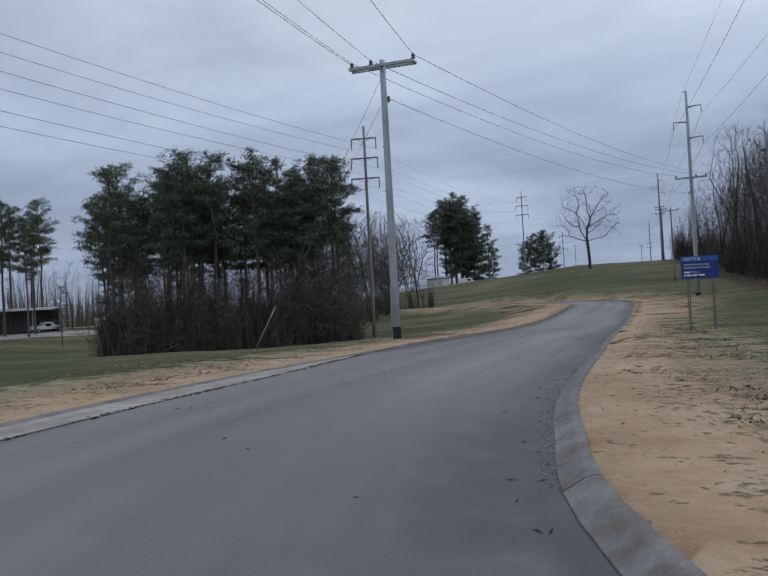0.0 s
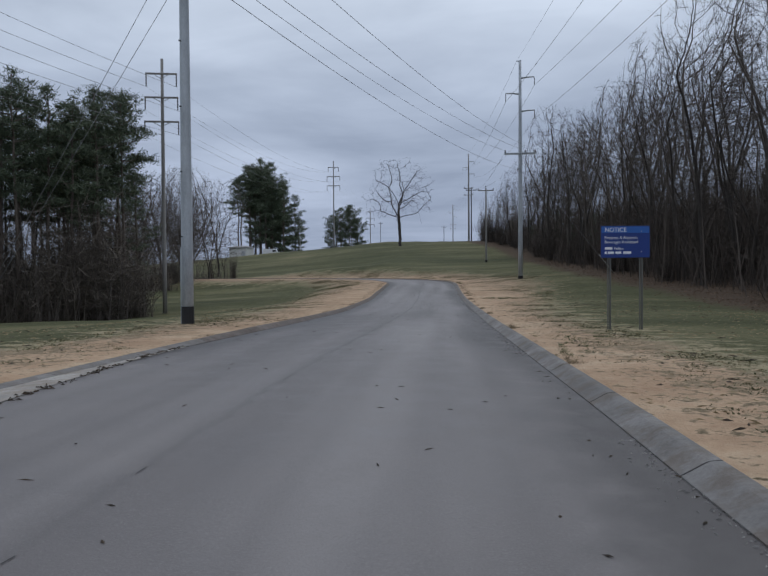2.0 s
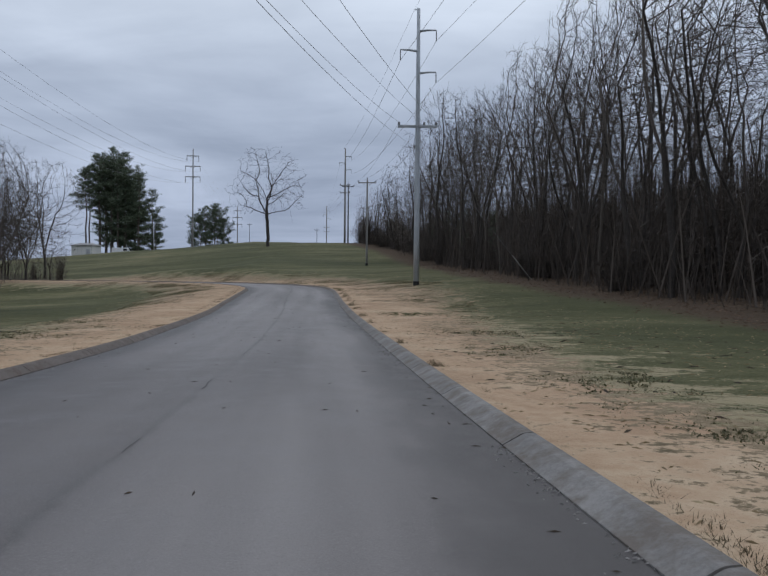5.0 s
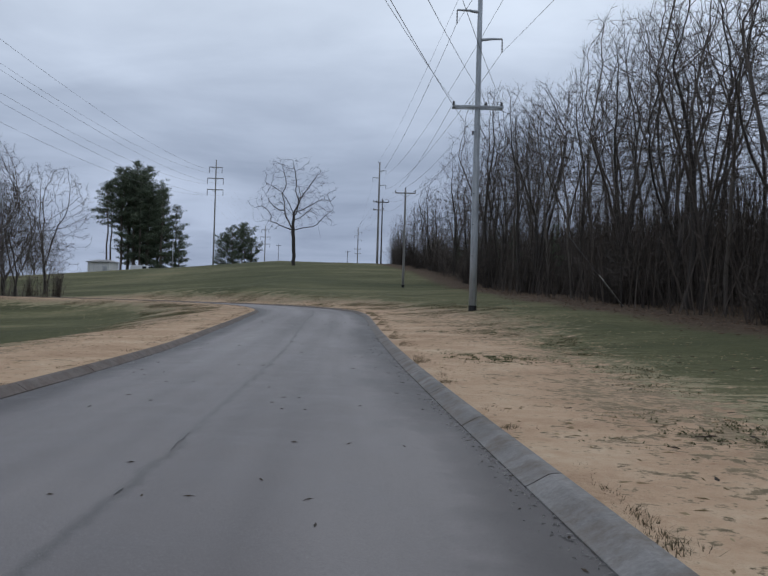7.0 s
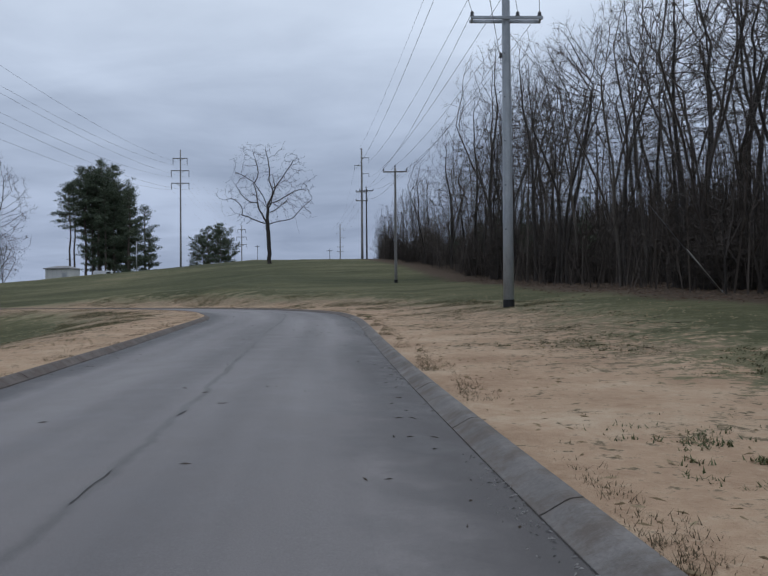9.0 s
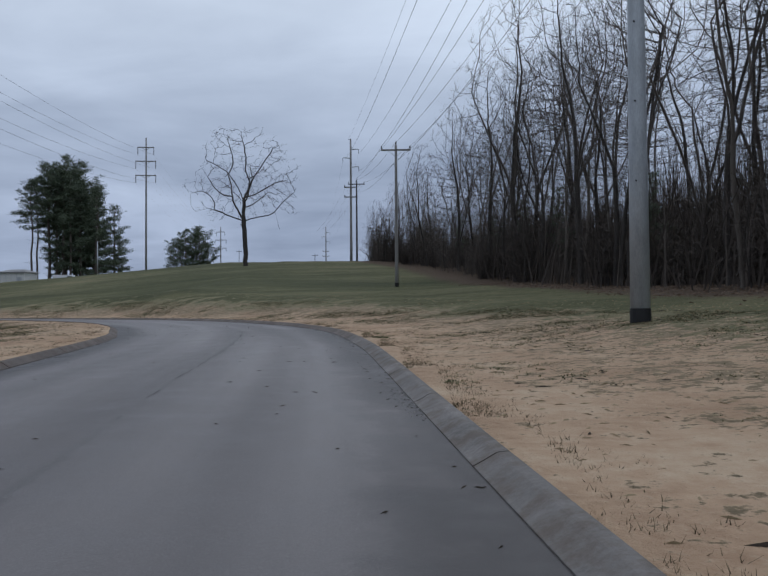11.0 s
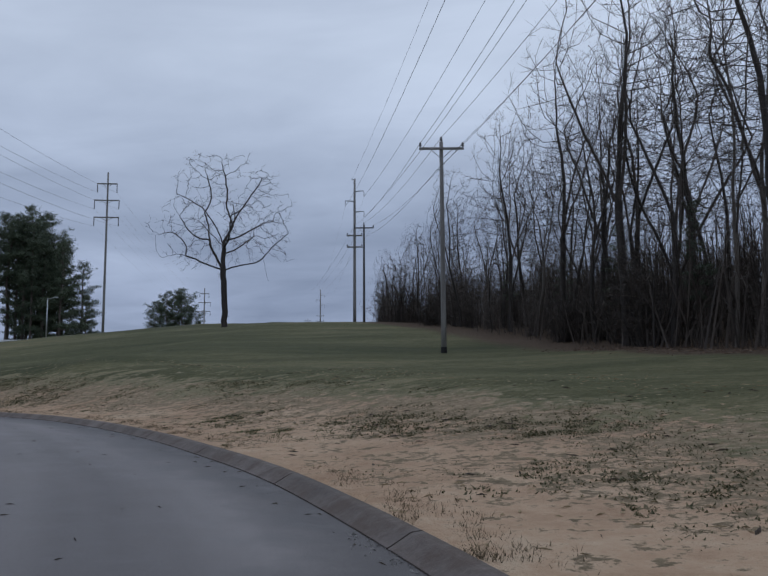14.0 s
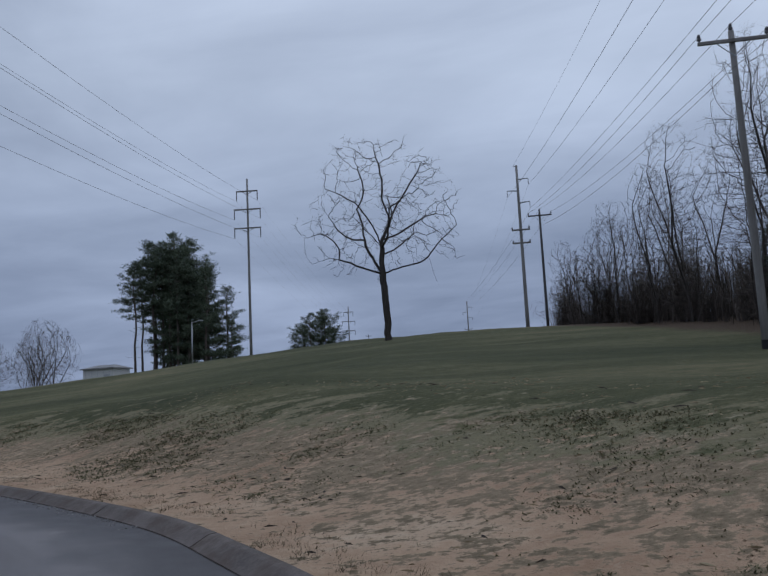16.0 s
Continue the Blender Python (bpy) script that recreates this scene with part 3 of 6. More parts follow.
# ---------- kerbs ----------
def kerb_section(line, i0, i1, side, parent):
    """One cast length of gutter pan and rolled kerb, from the asphalt's rim to its back."""
    profile = ((0.0, -0.06), (0.0, 0.012), (0.05, 0.024), (0.27, 0.092), (0.31, 0.103), (0.35, 0.109), (0.47, 0.114), (0.49, 0.109), (0.50, 0.09), (0.50, -0.12))
    verts, faces = [], []
    pts = line[i0:i1 + 1]
    n = len(pts)
    for k in range(n):
        a, b = line[max(0, i0 + k - 1)], line[min(len(line) - 1, i0 + k + 1)]
        t = (b - a) / np.linalg.norm(b - a)
        out = np.array([t[1], -t[0]]) * side
        p = pts[k] + t * (0.013 if k == 0 else -0.013 if k == n - 1 else 0)
        z = float(road_height(p[0], p[1]))
        tall = float(kerb_rise(p[1], side < 0)) / 0.11
        wide = float(kerb_width(p[1], side < 0)) / 0.50
        for d, h in profile:
            verts.append((p[0] + out[0] * d * wide, p[1] + out[1] * d * wide, z + (h * tall if h > 0.02 else h)))
    m = len(profile)
    for k in range(n - 1):
        for j in range(m - 1):
            q = (k * m + j, k * m + j + 1, (k + 1) * m + j + 1, (k + 1) * m + j)
            faces.append(q if side < 0 else q[::-1])
    for k, flip in ((0, 1), (n - 1, -1)):
        q = len(verts)
        verts += verts[k * m:(k + 1) * m]
        faces.append(tuple(range(q, q + m))[::flip])
    ob = mesh_object("kerb_section", verts, faces, M_CONCRETE_BROWN if side < 0 and pts[0][1] > -8 or pts[0][1] > 55 else M_CONCRETE if pts[0][1] < 22 else M_CONCRETE_OLD, parent)
    return ob


def build_kerb(name, line, side):
    e = empty(name)
    tagged(e, "grey concrete kerb and gutter with open joints", "kerb", kind="structure")
    step = 5
    i = 0
    while i + step < len(line):
        kerb_section(line, i, i + step, side, e)
        i += step
    verts, faces = [], []
    # dark bed under the sections, seen in the joints
    for k in range(len(line)):
        a, b = line[max(0, k - 1)], line[min(len(line) - 1, k + 1)]
        t = (b - a) / np.linalg.norm(b - a)
        out = np.array([t[1], -t[0]]) * side
        z = float(road_height(*line[k]))
        for d, h in ((-0.016 if kerb_rise(line[k][1], side < 0) > 0.12 else 0.005, 0.006), (0.008, 0.007), (0.22, 0.004), (0.48, 0.082)):
            verts.append((*(line[k] + out * d * float(kerb_width(line[k][1], side < 0)) / 0.50), z + h * (float(kerb_rise(line[k][1], side < 0)) / 0.11 if h > 0.05 else 1)))
    for k in range(len(line) - 1):
        for j in range(3):
            q = (k * 4 + j, k * 4 + j + 1, k * 4 + j + 5, k * 4 + j + 4)
            faces.append(q if side < 0 else q[::-1])
    mesh_object("bedding", verts, faces, M_JOINT, e)


build_kerb("kerb_east", RIGHT, 1)
build_kerb("kerb_west", LEFT, -1)


def gutter_strip():
    """Pale concrete gutter laid flush with the asphalt where the side road joins."""
    v, f = [], []
    ks = [k for k in range(len(LEFT)) if -34 < LEFT[k][1] < -8]
    for k in ks:
        t = LEFT[k + 1] - LEFT[k - 1]
        n = np.array([t[1], -t[0]]) / np.linalg.norm(t)
        w = 0.92 * float(1 - smooth(-20, -8, LEFT[k][1])) + 0.05
        z = float(road_height(*LEFT[k]))
        for q in (0.0, w * 0.5, w):
            p = LEFT[k] + n * q
            v.append((p[0], p[1], z + 0.07 * (1 - (1 - 2 * q / 6.6) ** 2) + 0.009))
    for i in range(len(ks) - 1):
        for j in range(2):
            f.append((i * 3 + j, i * 3 + j + 1, i * 3 + j + 4, i * 3 + j + 3))
    ob = mesh_object("gutter", v, f, M_GUTTER)
    tagged(ob, "flush pale concrete gutter beside the asphalt", "gutter", kind="structure")


gutter_strip()


# ---------- cracks and bits on the road ----------
def on_road(i, t):
    """A place on the road: station i of its strip, t from the east rim (0) to the west rim (1)."""
    k = int(np.clip(i, 0, len(ROAD_R) - 1))
    p = ROAD_R[k] + (ROAD_L[k] - ROAD_R[k]) * t
    return Vector((p[0], p[1], float(road_height(p[0], p[1])) + 0.07 * (1 - (2 * t - 1) ** 2)))


def crack(i0, i1, t0, t1, width, seed, gaps=0.25):
    """A ragged open crack along the road."""
    rnd = random.Random(seed)
    v, f = [], []
    wob, prev = 0.0, None
    steps = (i1 - i0) * 3
    for s in range(steps + 1):
        u = s / steps
        wob = wob * 0.8 + rnd.uniform(-0.0022, 0.0022)
        i = i0 + (i1 - i0) * u
        a, b = on_road(math.floor(i), t0 + (t1 - t0) * u + wob), on_road(math.floor(i) + 1, t0 + (t1 - t0) * u + wob)
        p = a.lerp(b, i - math.floor(i))
        if noise.noise((s * 0.11, seed, 0)) < gaps - 0.5:
            prev = None
            continue
        w = width * (0.4 + 1.2 * abs(noise.noise((s * 0.3, seed, 5))))
        side = Vector((1, 0.12, 0)) * w
        p = p + Vector((0.05 * noise.noise((s * 0.45, seed, 9)), 0, 0))
        v += [p - side + Vector((0, 0, 0.005)), p + side + Vector((0, 0, 0.005))]
        if prev is not None:
            f.append((prev, prev + 1, len(v) - 1, len(v) - 2))
        prev = len(v) - 2
    return mesh_object("crack", v, f, M_TAR, road, "dark open crack in the asphalt")


def station(y):
    return int(np.argmin(np.abs(ROAD_R[:, 1] - y)))


crack(station(-24), station(2), 0.52, 0.50, 0.007, 1, 0.60)
crack(station(2), station(30), 0.50, 0.48, 0.008, 2, 0.62)
crack(station(29), station(48), 0.48, 0.49, 0.009, 3, 0.62)
crack(station(47), station(61), 0.49, 0.43, 0.010, 7, 0.50)
crack(station(-24.5), station(-10), 0.865, 0.955, 0.014, 4, 0.60)


def scatter(name, count, spot, shape, material, label, category, seed):
    """Many small pieces as one object of stuff."""
    rnd = random.Random(seed)
    v, f = [], []
    done = 0
    while done < count:
        at = spot(rnd)
        if at is None:
            continue
        shape(rnd, Vector(at), v, f)
        done += 1
    ob = mesh_object(name, v, f, material)
    tagged(ob, label, category, kind="stuff")
    return ob


def blade_tuft(low, high, width, lean, blades):
    def shape(rnd, at, v, f):
        for _ in range(rnd.randint(*blades)):
            a = rnd.uniform(0, 2 * math.pi)
            h = rnd.uniform(low, high)
            d = Vector((math.cos(a), math.sin(a), 0))
            s = Vector((-d.y, d.x, 0)) * width * rnd.uniform(0.6, 1.3)
            root = at + Vector((rnd.uniform(-0.05, 0.05), rnd.uniform(-0.05, 0.05), -0.015))
            out = d * h * rnd.uniform(0.2, lean)
            i = len(v)
            v.extend([root - s, root + s, root + out + Vector((0, 0, h))])
            f.append((i, i + 1, i + 2))
    return shape


def flat_bits(size, rise):
    def shape(rnd, at, v, f):
        a = rnd.uniform(0, 6.28)
        l, w = size * rnd.uniform(0.6, 1.5), size * rnd.uniform(0.08, 0.3)
        d, s = Vector((math.cos(a), math.sin(a), rnd.uniform(-0.15, 0.15))), Vector((-math.sin(a), math.cos(a), 0))
        i = len(v)
        top = at + Vector((0, 0, rise))
        v.extend([at - d * l, at + s * w, at + d * l, at - s * w, top + d * l * 0.1])
        f.extend([(i, i + 1, i + 4), (i + 1, i + 2, i + 4), (i + 2, i + 3, i + 4), (i + 3, i, i + 4)])
    return shape


GRID_STEP = 0.5
GX, GY = np.arange(-60, 40, GRID_STEP), np.arange(-40, 120, GRID_STEP)
GZ, GD = (a.reshape(len(GY), len(GX)) for a in land(*(q.ravel() for q in np.meshgrid(GX, GY))))


def spot_height(x, y):
    """Quick look-up of the ground's height and of the distance from the kerb."""
    i, j = (x - GX[0]) / GRID_STEP, (y - GY[0]) / GRID_STEP
    a, b = int(np.clip(i, 0, len(GX) - 2)), int(np.clip(j, 0, len(GY) - 2))
    u, w = i - a, j - b
    both = []
    for g in (GZ, GD):
        both.append((g[b, a] * (1 - u) + g[b, a + 1] * u) * (1 - w) + (g[b + 1, a] * (1 - u) + g[b + 1, a + 1] * u) * w)
    return both


def verge(x0, x1, y0, y1, d0, d1, least, share_gain=0.52):
    """Places beside the road where grass has taken hold."""
    def spot(rnd):
        x, y = rnd.uniform(x0, x1), rnd.uniform(y0, y1)
        z, d = spot_height(x, y)
        if not d0 < d < d1:
            return None
        share = min(1.6, d / float(REACH(x, y)))
        if share_gain * share + 0.62 * patchiness(x, y) < least:
            return None
        return x, y, z
    return spot


REACH_GRID = soil_reach(*(q.ravel() for q in np.meshgrid(GX, GY))).reshape(len(GY), len(GX))


def REACH(x, y):
    return REACH_GRID[int(np.clip((y - GY[0]) / GRID_STEP, 0, len(GY) - 1)), int(np.clip((x - GX[0]) / GRID_STEP, 0, len(GX) - 1))]


def find_clumps(count, seed, y0, y1, gain):
    """Middles and sizes of the grass clumps on the soil, thicker towards the turf."""
    rnd = random.Random(seed)
    out = []
    while len(out) < count:
        x, y = rnd.uniform(-34, 10), rnd.uniform(y0, y1)
        z, d = spot_height(x, y)
        if not 0.1 < d < 8:
            continue
        share = d / float(REACH(x, y))
        if share < 1.12 and rnd.random() < -0.25 + gain * share + 0.28 * patchiness(x, y):
            out.append((x, y, rnd.uniform(0.05, 0.17)))
    return out


CLUMPS = find_clumps(5000, 19, -28, 52, 0.95) + find_clumps(11000, 20, 52, 97, 1.5)


def clump_spot(rnd):
    x, y, r = CLUMPS[rnd.randrange(len(CLUMPS))]
    x, y = x + rnd.gauss(0, r), y + rnd.gauss(0, r)
    z, d = spot_height(x, y)
    return (x, y, z) if d > 0.02 else None


scatter("grass", 120000, clump_spot, blade_tuft(0.010, 0.038, 0.014, 3.2, (2, 3)), M_CLUMP,
        "dark clumps of winter grass on the sandy soil", "grass", 11)
scatter("straw", 16000, verge(-28, 14, -28, 94, 0.05, 10, -1.0), flat_bits(0.055, 0.012), M_STRAW, "loose straw lying on the sandy soil", "straw", 13)
def weed_spot(rnd):
    line, side = (RIGHT, 1) if rnd.random() < 0.68 else (LEFT, -1)
    k = rnd.randrange(50, len(line) - 70)
    if line[k][1] < -13 or noise.noise((k * 0.16, side * 9, 4)) + 0.5 * noise.noise((k * 0.6, side * 5, 1)) < -0.10 - 0.22 * float(smooth(20, 42, line[k][1])) + rnd.random() * 0.28:
        return None
    t = line[k + 1] - line[k]
    n = np.array([t[1], -t[0]]) / np.linalg.norm(t) * side
    p = line[k] + t * rnd.random() + n * (float(kerb_width(line[k][1], side < 0)) + abs(rnd.gauss(0, 0.10 + 0.20 * float(smooth(15, 40, line[k][1])))))
    return p[0], p[1], spot_height(p[0], p[1])[0]


scatter("dead_weeds", 17000, weed_spot, blade_tuft(0.015, 0.065, 0.0045, 1.8, (4, 7)), M_WEED,
        "dead weeds in bunches along the back of the kerb", "weeds", 14)
WEED_PATCHES = ((-4.20, 55.6, 0.30), (-4.28, 54.6, 0.22), (-4.50, 57.4, 0.25), (-8.25, 70.3, 0.35), (-8.70, 71.1, 0.25), (-9.2, 69.3, 0.22), (-10.2, 74.2, 0.40), (-2.4, 53.0, 0.7),
                (-1.85, 47.7, 0.35), (-3.2, 45.8, 0.22), (0.7, 27.5, 0.6), (0.95, 26.1, 0.5), (3.4, -5.1, 0.45), (3.1, -8.3, 0.35), (2.85, -9.6, 0.3))


def weed_patch_spot(rnd):
    x, y, r = WEED_PATCHES[rnd.randrange(len(WEED_PATCHES))]
    x, y = x + rnd.gauss(0, r), y + rnd.gauss(0, r * 1.2)
    z, d = spot_height(x, y)
    clumped = noise.noise((x * 2.6, y * 2.6, 7)) > -0.02 + rnd.random() * 0.2
    return (x, y, z) if d > 0.05 and clumped else None


scatter("green_weeds", 3000, weed_patch_spot, blade_tuft(0.015, 0.055, 0.008, 2.2, (3, 5)), M_GRASS, "dark green weeds in low patches on the soil", "weeds", 29)
scatter("twigs", 1500, verge(-24, 12, -28, 90, 0.2, 8, 0.1), flat_bits(0.09, 0.018), M_DEBRIS, "dark twigs and clods on the soil", "debris", 15)


def road_spot(rnd):
    p = on_road(rnd.uniform(station(-28), station(76)), rnd.choice((rnd.uniform(0.02, 0.98), rnd.uniform(0.02, 0.98), rnd.uniform(0.0, 0.06))))
    return p.x, p.y, p.z + 0.003


scatter("road_litter", 480, road_spot, flat_bits(0.042, 0.008), M_DEBRIS, "dry leaves and bits of bark on the asphalt", "debris", 16)


def gutter_spot(rnd):
    line, side = (RIGHT, -1) if rnd.random() < 0.7 else (LEFT, 1)
    k = rnd.randrange(40, len(line) - 60)
    t = line[k + 1] - line[k]
    n = np.array([t[1], -t[0]]) / np.linalg.norm(t) * side
    if noise.noise((k * 0.07, side, 2)) < -0.05:
        return None
    p = line[k] + t * rnd.random() + n * (0.0 + abs(rnd.gauss(0, 0.07)) * rnd.choice((1, 1, 3)))
    return p[0], p[1], float(road_height(p[0], p[1])) + 0.006


scatter("gutter_crumbs", 5500, gutter_spot, flat_bits(0.019, 0.010), M_CRUMB, "crumbs of concrete and grit along the kerb's foot", "grit", 18)


def apron_spot(rnd):
    """Along the ragged joint between the asphalt and the flush gutter."""
    k = rnd.randrange(40, 100)
    if not -27 < LEFT[k][1] < -9 or noise.noise((k * 0.35, 3, 2)) < rnd.uniform(-0.3, 0.25):
        return None
    t = LEFT[k + 1] - LEFT[k]
    n = np.array([t[1], -t[0]]) / np.linalg.norm(t)
    w = 0.92 * float(1 - smooth(-20, -8, LEFT[k][1])) + 0.05
    p = LEFT[k] + t * rnd.random() + n * (w + rnd.gauss(0, 0.045))
    return p[0], p[1], float(road_height(p[0], p[1])) + 0.035


scatter("joint_debris", 380, apron_spot, flat_bits(0.036, 0.018), M_DEBRIS, "dark dirt and dead weeds in the gutter's joint", "debris", 26)


def litter_spot(rnd):
    y = rnd.uniform(-10, 100)
    x = float(wood_edge(y)) + rnd.uniform(-1.5, 9) - abs(rnd.gauss(0, 1.4))
    z, d = spot_height(x, y)
    return (x, y, z + 0.01) if d > 2 else None


scatter("leaf_litter", 9000, litter_spot, flat_bits(0.10, 0.04), M_LITTER, "brown fallen leaves at the wood's edge", "leaves", 17)


# ---------- utility poles and lines ----------
def insulator(at, parent, drop=0.0, size=0.07):
    """A ribbed insulator; standing on its arm, or hanging from it by drop metres."""
    v, f = [], []
    p = Vector(at)
    if drop:
        n = 9
        path = [p - Vector((0, 0, drop * k / (n - 1))) for k in range(n)]
        tube(path, [size * (0.5 if k % 2 else 1.0) for k in range(n)], 6, v, f)
    else:
        hs, rs = (0, 0.06, 0.07, 0.13, 0.15, 0.22, 0.25, 0.30), (0.03, 0.03, 0.09, 0.09, 0.05, 0.075, 0.06, 0.02)
        tube([p + Vector((0, 0, h)) for h in hs], [r * size / 0.07 for r in rs], 8, v, f)
    return mesh_object("insulator", v, f, M_INSULATOR, parent)


def local(name, at, label, category="utility pole", group="utility poles"):
    e = empty(name, at)
    return tagged(e, label, category, group)


def beam(name, a, b, w, h, material, parent, label=""):
    """A squared timber or steel arm from a to b."""
    a, b = Vector(a), Vector(b)
    d = b - a
    m = Matrix.Translation((a + b) / 2) @ d.to_track_quat("X", "Z").to_matrix().to_4x4()
    return part(name, box_bm(d.length, w, h, m, 0.012), material, parent, label)


def pole_shaft(height, r0, r1, material, parent, sides=14, sink=0.4):
    v, f = [], []
    n = 6
    tube([Vector((0, 0, -sink + (height + sink) * k / (n - 1))) for k in range(n)], [r0 + (r1 - r0) * k / (n - 1) for k in range(n)], sides, v, f)
    ob = mesh_object("shaft", v, f, material, parent)
    for p in ob.data.polygons:
        p.use_smooth = len(p.vertices) == 4
    return ob


def band(parent, r, height):
    v, f = [], []
    tube([Vector((0, 0, -0.3)), Vector((0, 0, height * 0.5)), Vector((0, 0, height))], [r, r, r * 0.99], 16, v, f)
    return mesh_object("base_band", v, f, M_BAND, parent, "black coated band round the foot")


def bolts(parent, r, z0, z1, count):
    for k in range(count):
        z = z0 + (z1 - z0) * k / max(1, count - 1)
        a = 2.4 if k % 2 else 4.2
        rod("step_bolt", (math.cos(a) * r * 0.8, math.sin(a) * r * 0.8, z), (math.cos(a) * (r + 0.05), math.sin(a) * (r + 0.05), z), 0.022, 0.018, M_BAND, parent, 6)


WIRE_ENDS = {}


def steel_double_arm(parent, z, half, r, turn, key, at, inner=-0.35):
    """Two parallel steel arms clasping the pole, with three insulators standing on them."""
    c, s = math.cos(turn), math.sin(turn)
    for off in (-1, 1):
        o = (-s * (r + 0.06) * off, c * (r + 0.06) * off)
        beam("crossarm", (-half * c + o[0], -half * s + o[1], z), (half * c + o[0], half * s + o[1], z), 0.09, 0.13, M_STEEL, parent)
    for k in (-0.95, 0.0, 0.95):
        x, y = half * k * c, half * k * s
        beam("spacer", (x, y - r - 0.1, z), (x, y + r + 0.1, z), 0.08, 0.08, M_STEEL, parent)
    for slot, k in ((-0.94, -0.94), (-0.35, inner), (0.94, 0.94)):
        x, y = half * k * c, half * k * s
        insulator((x, y, z + 0.06), parent, size=0.075)
        WIRE_ENDS[key, slot] = Vector(at) + Vector((x, y, z + 0.31))


def davit(parent, z, reach, turn, r, key, at):
    """A short raised steel arm with an insulator at its tip."""
    c, s = math.cos(turn), math.sin(turn)
    v, f = [], []
    tube([Vector((c * r * 0.5, s * r * 0.5, z - 0.10)), Vector((c * reach * 0.5, s * reach * 0.5, z - 0.02)), Vector((c * reach, s * reach, z))], [0.10, 0.075, 0.055], 8, v, f)
    mesh_object("davit_arm", v, f, M_STEEL, parent)
    insulator((c * reach, s * reach, z - 0.04), parent, 0.75, 0.05)
    WIRE_ENDS[key] = Vector(at) + Vector((c * reach, s * reach, z - 0.8))


def steel_pole_south():
    at = (-7.18, -1.45, height_at(-7.18, -1.45))
    e = local("steel_pole", at, "grey steel utility pole with a double crossarm and black foot")
    pole_shaft(11.75, 0.175, 0.122, M_STEEL, e, 16)
    band(e, 0.183, 0.50)
    steel_double_arm(e, 11.5, 1.45, 0.135, 0.10, "A", at)
    bolts(e, 0.155, 2.5, 9, 8)
    insulator((0.16, 0.1, 9.95), e, size=0.06)
    WIRE_ENDS["A", "n"] = Vector(at) + Vector((0.2, 0.1, 10.1))
    v, f = [], []
    tube([Vector((-0.19, 0.03, 0.0)), Vector((-0.185, 0.03, 2.2))], [0.04, 0.04], 6, v, f)
    mesh_object("cable_guard", v, f, M_STEEL, e)
    return e


def steel_pole_bend():
    at = (1.96, 53.63, height_at(1.96, 53.63))
    e = local("steel_pole", at, "tall grey steel pole with davit arms and a double crossarm")
    pole_shaft(20.8, 0.228, 0.125, M_STEEL, e, 20)
    band(e, 0.236, 0.30)
    steel_double_arm(e, 11.95, 1.5, 0.17, 0.06, "F", at, 0.33)
    for z, turn, key in ((19.2, 0.06, "F1"), (17.7, math.pi + 0.06, "F2"), (16.05, 0.06, "F3")):
        davit(e, z, 1.35, turn, 0.15, key, at)
    beam("top_bracket", (-0.3, 0, 20.7), (0.1, 0, 20.75), 0.06, 0.08, M_STEEL, e)
    WIRE_ENDS["F", "top"] = Vector(at) + Vector((-0.3, 0, 20.75))
    insulator((-0.24, 0, 10.3), e, size=0.06)
    WIRE_ENDS["F", "n"] = Vector(at) + Vector((-0.26, 0, 10.45))
    bolts(e, 0.205, 3.2, 10.5, 9)
    return e


def tee_pole(at, height, arm, key, dark=True, r=0.15):
    e = local("wooden_pole", at, "slim weathered wooden utility pole with one crossarm")
    mat = M_POLE_DARK if dark else M_POLE
    pole_shaft(height, r, r * 0.68, mat, e)
    beam("crossarm", (-arm / 2, -0.16, height - 0.42), (arm / 2, -0.16, height - 0.42), 0.1, 0.13, mat, e)
    for k in (-0.95, 0.95):
        insulator((arm / 2 * k, -0.16, height - 0.36), e, size=0.062)
        WIRE_ENDS[key, k] = Vector(at) + Vector((arm / 2 * k, -0.16, height - 0.12))
    insulator((0, 0, height), e, size=0.062)
    WIRE_ENDS[key, 0] = Vector(at) + Vector((0, 0, height + 0.24))
    rod("ground_bracket", (0, 0, height - 1.55), (-0.22, 0, height - 1.55), 0.03, 0.03, M_STEEL, e, 6)
    WIRE_ENDS[key, "n"] = Vector(at) + Vector((-0.22, 0, height - 1.5))
    for s in (-1, 1):
        beam("brace", (0, -0.17, height - 1.0), (0.55 * s, -0.17, height - 0.5), 0.03, 0.04, M_STEEL, e)
    return e


def three_arm_pole(at, height, arms, key, turn=0.0, r=0.2, label="tall wooden transmission pole with three crossarms and hanging insulators", pairs=True):
    """A wooden pole; arms: (height, width) with an insulator string at each end."""
    e = local("transmission_pole", at, label)
    pole_shaft(height, r, r * 0.6, M_POLE, e)
    c, s = math.cos(turn), math.sin(turn)
    for n, (z, w) in enumerate(arms):
        beam("crossarm", (-w / 2 * c, -w / 2 * s - 0.16, z), (w / 2 * c, w / 2 * s - 0.16, z), 0.11, 0.15, M_POLE, e)
        for k in (-0.96, 0.96):
            x, y = w / 2 * k * c, w / 2 * k * s - 0.16
            insulator((x, y, z - 0.06), e, 1.0, 0.075)
            WIRE_ENDS[key, n, k] = Vector(at) + Vector((x, y, z - 1.1))
            beam("brace", (0, -0.17, z - 0.42), (x * 0.5, y * 0.5 - 0.09, z - 0.05), 0.04, 0.05, M_POLE, e)
    return e


